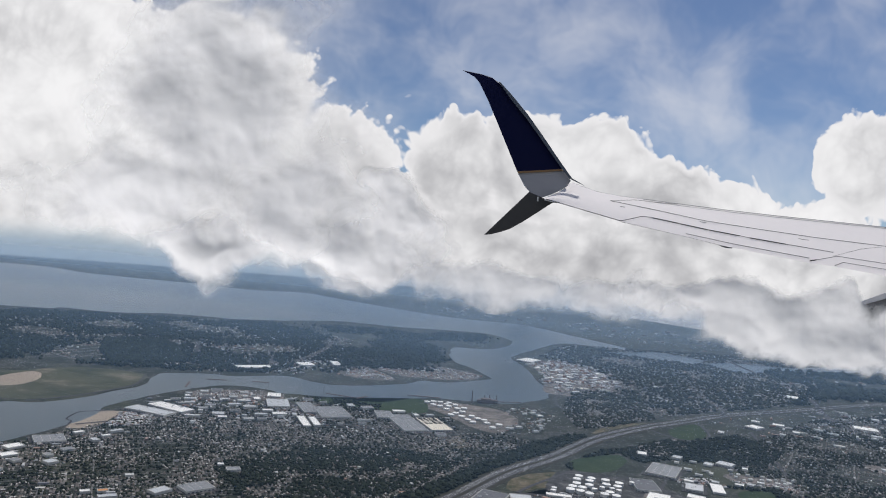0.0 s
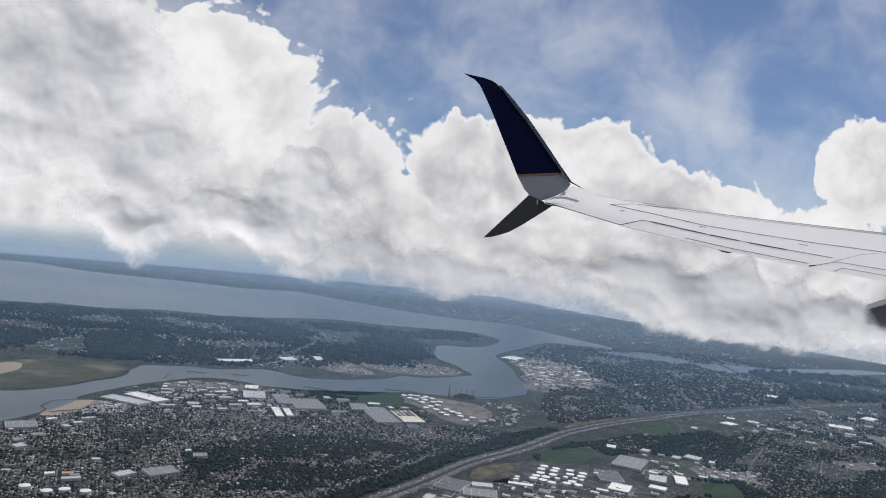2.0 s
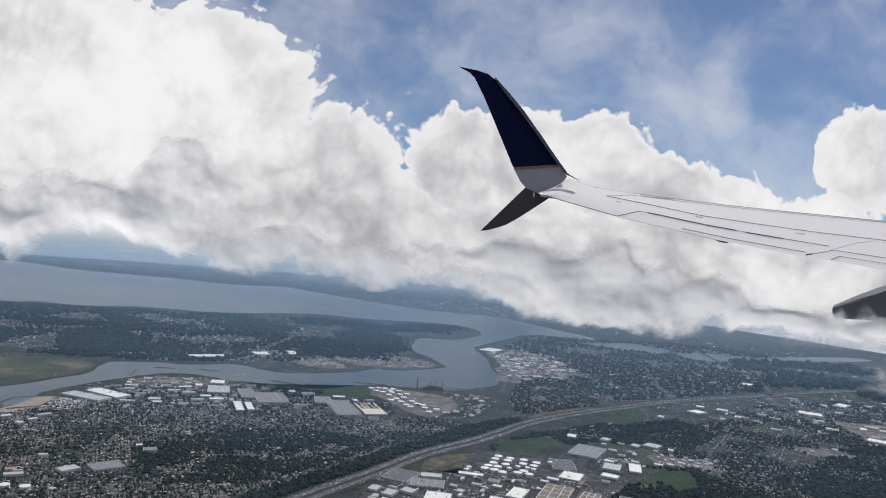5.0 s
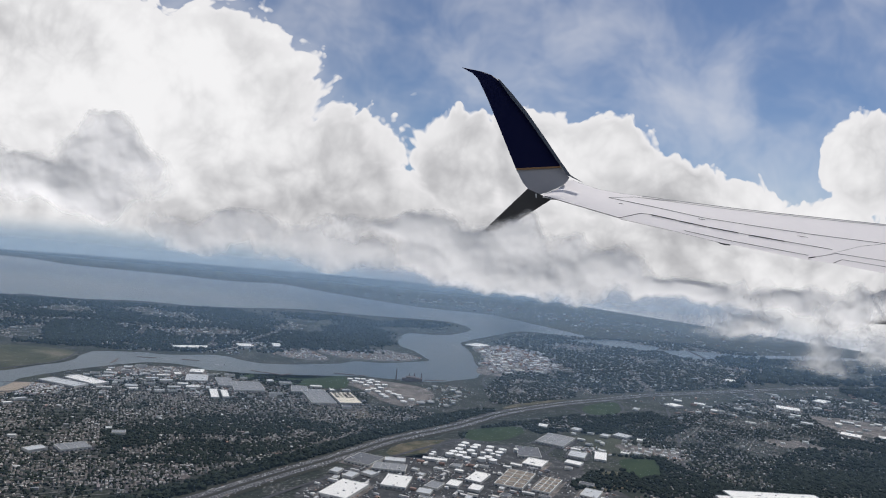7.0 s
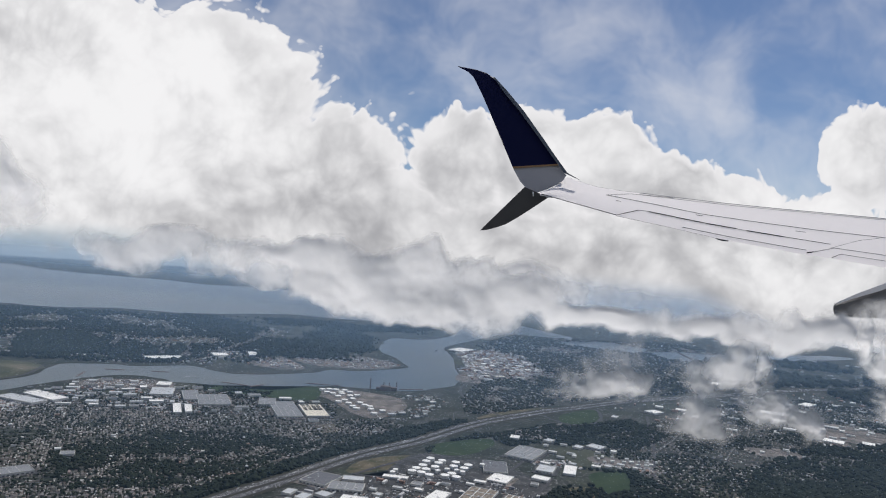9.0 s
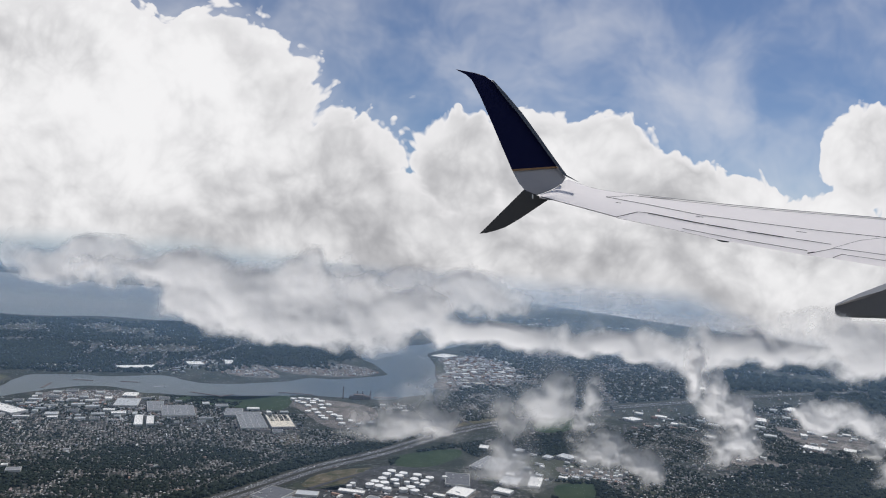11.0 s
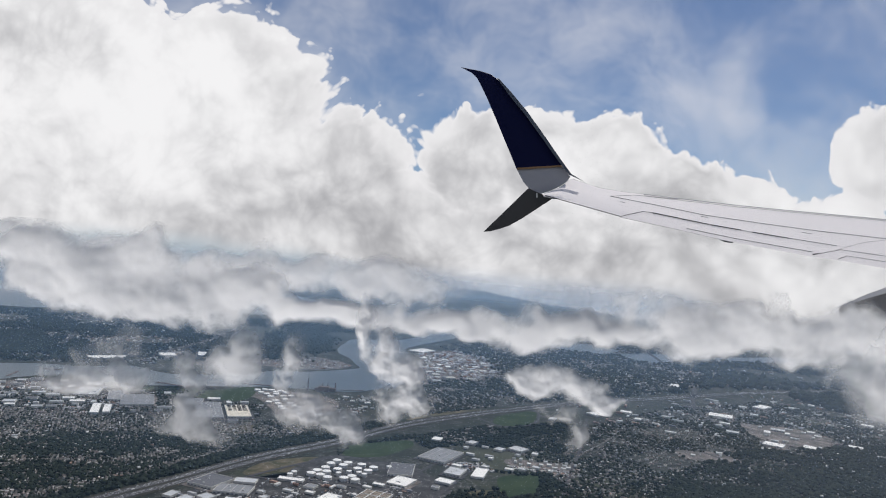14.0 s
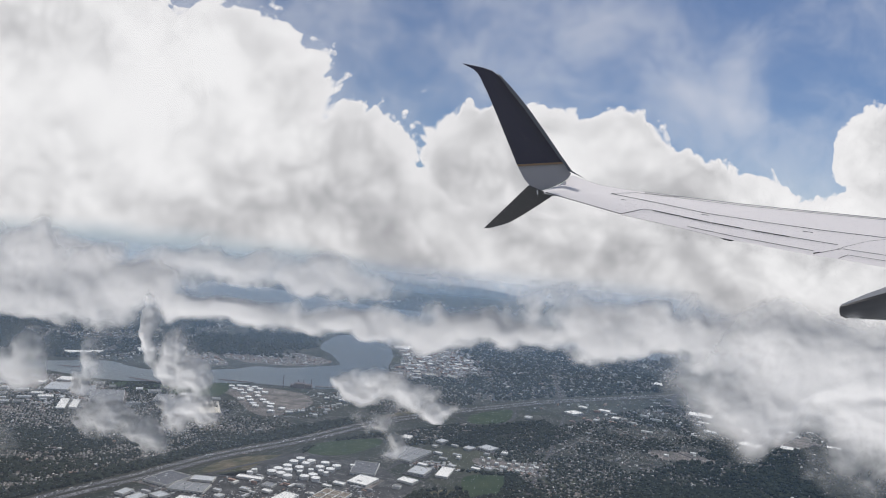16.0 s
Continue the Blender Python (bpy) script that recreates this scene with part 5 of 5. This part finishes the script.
def gradient_noise(x, y, z):
    """Smooth noise between about -1 and 1 at many places at once."""
    ix, iy, iz = (np.floor(v).astype(np.int64) for v in (x, y, z))
    fx, fy, fz = x - ix, y - iy, z - iz
    ux, uy, uz = (v * v * v * (v * (v * 6 - 15) + 10) for v in (fx, fy, fz))
    out = 0.0
    for a in (0, 1):
        for b in (0, 1):
            for c in (0, 1):
                h = ((ix + a) * 73856093) ^ ((iy + b) * 19349663) ^ ((iz + c) * 83492791)
                h = ((h ^ (h >> 13)) * 1274126177) & 0x7FFFFFFF
                g1, g2, g3 = (h & 1023) / 511.5 - 1, ((h >> 10) & 1023) / 511.5 - 1, ((h >> 20) & 1023) / 511.5 - 1
                w = (ux if a else 1 - ux) * (uy if b else 1 - uy) * (uz if c else 1 - uz)
                out = out + w * (g1 * (fx - a) + g2 * (fy - b) + g3 * (fz - c))
    return out * 1.25


def fractal(x, y, z, octaves, gain=0.5, billow=False):
    total, size = 0.0, 1.0
    for i in range(octaves):
        v = gradient_noise(x * 2.03 ** i + 17.3 * i, y * 2.03 ** i + 5.1 * i, z * 2.03 ** i + 9.7 * i)
        total = total + size * (np.abs(v) * 2 - 0.5 if billow else v)
        size *= gain
    return total


def vapour(name, lump, soft, high, fine, relief, clear):
    """Dense cloud: white droplets that scatter light back and let some through, thinning out at the rim."""
    m = bpy.data.materials.new(name)
    m.use_nodes = True
    n = Nodes(m.node_tree)
    place = n.add("ShaderNodeTexCoord").outputs["Object"]
    body = n.add("ShaderNodeAttribute", attribute_name="body").outputs["Fac"]
    wisps = n.noise(place, 2.2 / lump, 7.0, 0.6, 0.6)
    body = n.math("ADD", body, n.math("MULTIPLY", n.math("SUBTRACT", wisps, 0.5), fine))
    amount = n.math("MULTIPLY", n.smooth(body, 0.0, soft), high)
    lift = n.add("ShaderNodeBump", {"Height": n.noise(place, 1.6 / lump, 6.0, 0.55), "Strength": 0.25, "Distance": relief})
    both = n.add("ShaderNodeMixShader", {0: clear, 1: n.add("ShaderNodeBsdfDiffuse", {"Color": rgb(0.97, 0.965, 0.97), "Normal": lift.outputs[0]}).outputs[0],
                                         2: n.add("ShaderNodeBsdfTranslucent", {"Color": rgb(0.97, 0.965, 0.97)}).outputs[0]})
    out = n.add("ShaderNodeMixShader", {0: amount, 1: n.add("ShaderNodeBsdfTransparent").outputs[0], 2: both.outputs[0]})
    n.tree.links.new(out.outputs[0], n.add("ShaderNodeOutputMaterial").inputs[0])
    return m


def cumulus(label, lobes, y0, lump, lean=0.0, x0=0.0, soft=0.3, ragged=0.35, depth=0.6, puffs=0.5, high=1.0, fine=0.5, seed=0.0, cells=230, fill=0.0, clear=0.68):
    """A heap of cloud: lobes (x, z, half width, half height) melted into one body that bulges toward the south. lump: the size of its billows."""
    lobe = np.array(lobes, float)
    lo_x, hi_x = (lobe[:, 0] - lobe[:, 2] * 1.35).min(), (lobe[:, 0] + lobe[:, 2] * 1.35).max()
    lo_z, hi_z = (lobe[:, 1] - lobe[:, 3] * 1.35).min(), (lobe[:, 1] + lobe[:, 3] * 1.35).max()
    step = max(hi_x - lo_x, hi_z - lo_z) / cells
    nx, nz = int((hi_x - lo_x) / step) + 2, int((hi_z - lo_z) / step) + 2
    x, z = np.meshgrid(lo_x + step * np.arange(nx), lo_z + step * np.arange(nz), indexing="ij")
    wx = x + lump * 0.55 * fractal(x / lump / 1.6, z / lump / 1.6, np.full(x.shape, seed + 3.3), 3)
    wz = z + lump * 0.55 * fractal(x / lump / 1.6, z / lump / 1.6, np.full(x.shape, seed + 8.1), 3)
    near = np.stack([1 - np.hypot((wx - cx) / rx, (wz - cz) / rz) for cx, cz, rx, rz in lobe])
    body = np.log(np.exp(near * 9).sum(0)) / 9 + fill
    body = body + ragged * 0.5 * fractal(x / lump, z / lump, np.full(x.shape, seed + 1.7), 5, 0.55)
    full = np.sqrt(np.clip(body, 0, 1))
    reach = float(np.median(lobe[:, 3]))
    heap = fractal(x / lump * 0.8, z / lump * 0.8, np.full(x.shape, seed), 4, 0.42)
    broad = fractal(x / lump * 0.28, z / lump * 0.28, np.full(x.shape, seed + 5.5), 3, 0.5)
    y = y0 + lean * (x - x0) - reach * depth * full - lump * puffs * (heap * 0.8 + broad * 1.6) * np.clip(full * 1.6, 0, 1)
    keep = body > -0.3
    index = np.arange(nx * nz).reshape(nx, nz)
    use = keep[:-1, :-1] | keep[1:, :-1] | keep[1:, 1:] | keep[:-1, 1:]
    faces = np.stack([index[:-1, :-1][use], index[1:, :-1][use], index[1:, 1:][use], index[:-1, 1:][use]], 1)
    taken, faces = np.unique(faces, return_inverse=True)
    co = np.stack([x.ravel(), y.ravel(), z.ravel()], 1)[taken]
    mesh = bpy.data.meshes.new("cloud")
    mesh.from_pydata(co.tolist(), [], faces.reshape(-1, 4).tolist())
    mesh.attributes.new("body", "FLOAT", "POINT").data.foreach_set("value", body.ravel()[taken].astype(np.float32))
    mesh.materials.append(vapour("cloud_droplets", lump, soft, high, fine, lump * 0.25, clear))
    mesh.shade_smooth()
    return tagged(new("cloud", mesh), label, "cloud", "clouds", "stuff")


cumulus("soft grey-white cloud bank close to the wing", [(-12.2, 78.9, 8.2, 8.0), (-6.6, 73.6, 5.6, 3.2), (-16.5, 72.4, 8.2, 3.2)], 50.3, 5.5, soft=0.7, ragged=0.5, puffs=0.13, depth=0.3, seed=1.0, fill=0.1, clear=0.85)
cumulus("white cumulus with a flat grey base", [(-10.3, 69.1, 12.0, 4.6), (-5.4, 73.6, 7.0, 5.0), (-26.0, 68.3, 14.1, 4.8)], 99.1, 7.0, soft=0.5, puffs=0.12, depth=0.3, seed=3.0, clear=0.85)
cumulus("long low white cloud bank with a ragged grey base", [(35, 67.0, 9, 2.6), (40, 64.2, 6, 2.2), (47, 66.4, 10, 4.0), (52, 63.6, 7, 3.0), (60, 65.0, 9, 3.4), (74, 63.3, 10, 1.8), (88, 63.2, 11, 1.5), (102, 63.7, 11, 1.6),
        (117, 65.4, 11, 2.6), (132, 65.6, 12, 3.2)], 97.0, 5.0, soft=0.7, ragged=0.8, puffs=0.14, depth=0.35, seed=7.0, cells=420, fill=0.25)
cumulus("white cloud slope sinking toward the country", [(119.2, 67.0, 7.0, 3.5), (123.7, 63.9, 4.6, 3.2), (129.0, 66.0, 8.0, 6.0)], 60.0, 5.0, soft=0.8, ragged=0.5, puffs=0.16, seed=11.0, fill=0.3)
cumulus("small flat white cloud puff drifting low", [(93.6, 63.1, 2.8, 1.1), (96.2, 62.7, 2.6, 1.1), (92.3, 63.3, 1.6, 0.8), (98.2, 62.3, 1.6, 0.6)], 62.0, 2.0, soft=0.7, ragged=0.7, puffs=0.2, high=0.92, seed=21.0, cells=120, fill=0.1)
cumulus("ragged upright wisp of cloud", [(82.3, 66.7, 1.0, 1.6), (83.4, 65.2, 1.1, 1.6), (84.6, 63.9, 1.5, 1.6), (84.4, 62.4, 1.9, 1.3)], 55.0, 2.0, soft=0.8, ragged=0.9, puffs=0.2, high=0.9, seed=22.0, cells=120, fill=0.1)
cumulus("thin ragged wisp of cloud", [(76.7, 63.6, 1.4, 2.6), (77.8, 60.6, 2.4, 1.7), (80.3, 59.9, 2.1, 1.4)], 59.0, 2.2, soft=1.0, ragged=1.0, puffs=0.2, high=0.7, seed=23.0, cells=120, fill=0.05)
cumulus("thin small wisp of cloud", [(94.7, 61.9, 1.6, 1.1), (95.8, 60.6, 1.0, 1.4)], 59.0, 1.8, soft=1.0, ragged=1.0, puffs=0.2, high=0.6, seed=24.0, cells=90, fill=0.05)
cumulus("torn shreds of low cloud", [(71.3, 60.5, 3.6, 2.0), (65.2, 62.0, 3.3, 1.3), (72.4, 63.2, 2.0, 2.0)], 56.0, 2.4, soft=1.0, ragged=1.1, puffs=0.2, high=0.6, seed=25.0, cells=120, fill=0.0)
cumulus("upright shreds hanging under the cloud base", [(83.2, 65.5, 1.4, 2.1), (74.0, 63.7, 2.1, 2.4), (66.7, 62.7, 2.8, 2.1)], 56.9, 2.4, soft=1.0, ragged=1.0, puffs=0.2, high=0.7, seed=26.0, cells=120, fill=0.0)
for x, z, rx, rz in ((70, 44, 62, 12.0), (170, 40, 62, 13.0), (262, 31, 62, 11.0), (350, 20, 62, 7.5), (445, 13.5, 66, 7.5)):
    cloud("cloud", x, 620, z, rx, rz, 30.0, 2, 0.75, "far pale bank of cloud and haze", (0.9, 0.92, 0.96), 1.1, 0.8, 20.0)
cumulus("pale veil of cloud under the far banks", [(-12, 64.6, 20, 4.6), (16, 64.2, 20, 4.8), (46, 64.0, 20, 4.8), (72, 63.6, 14, 4.2)], 172.0, 8.0, soft=0.8, ragged=0.6, puffs=0.1, depth=0.3, high=0.9, seed=31.0, cells=300, fill=0.2)
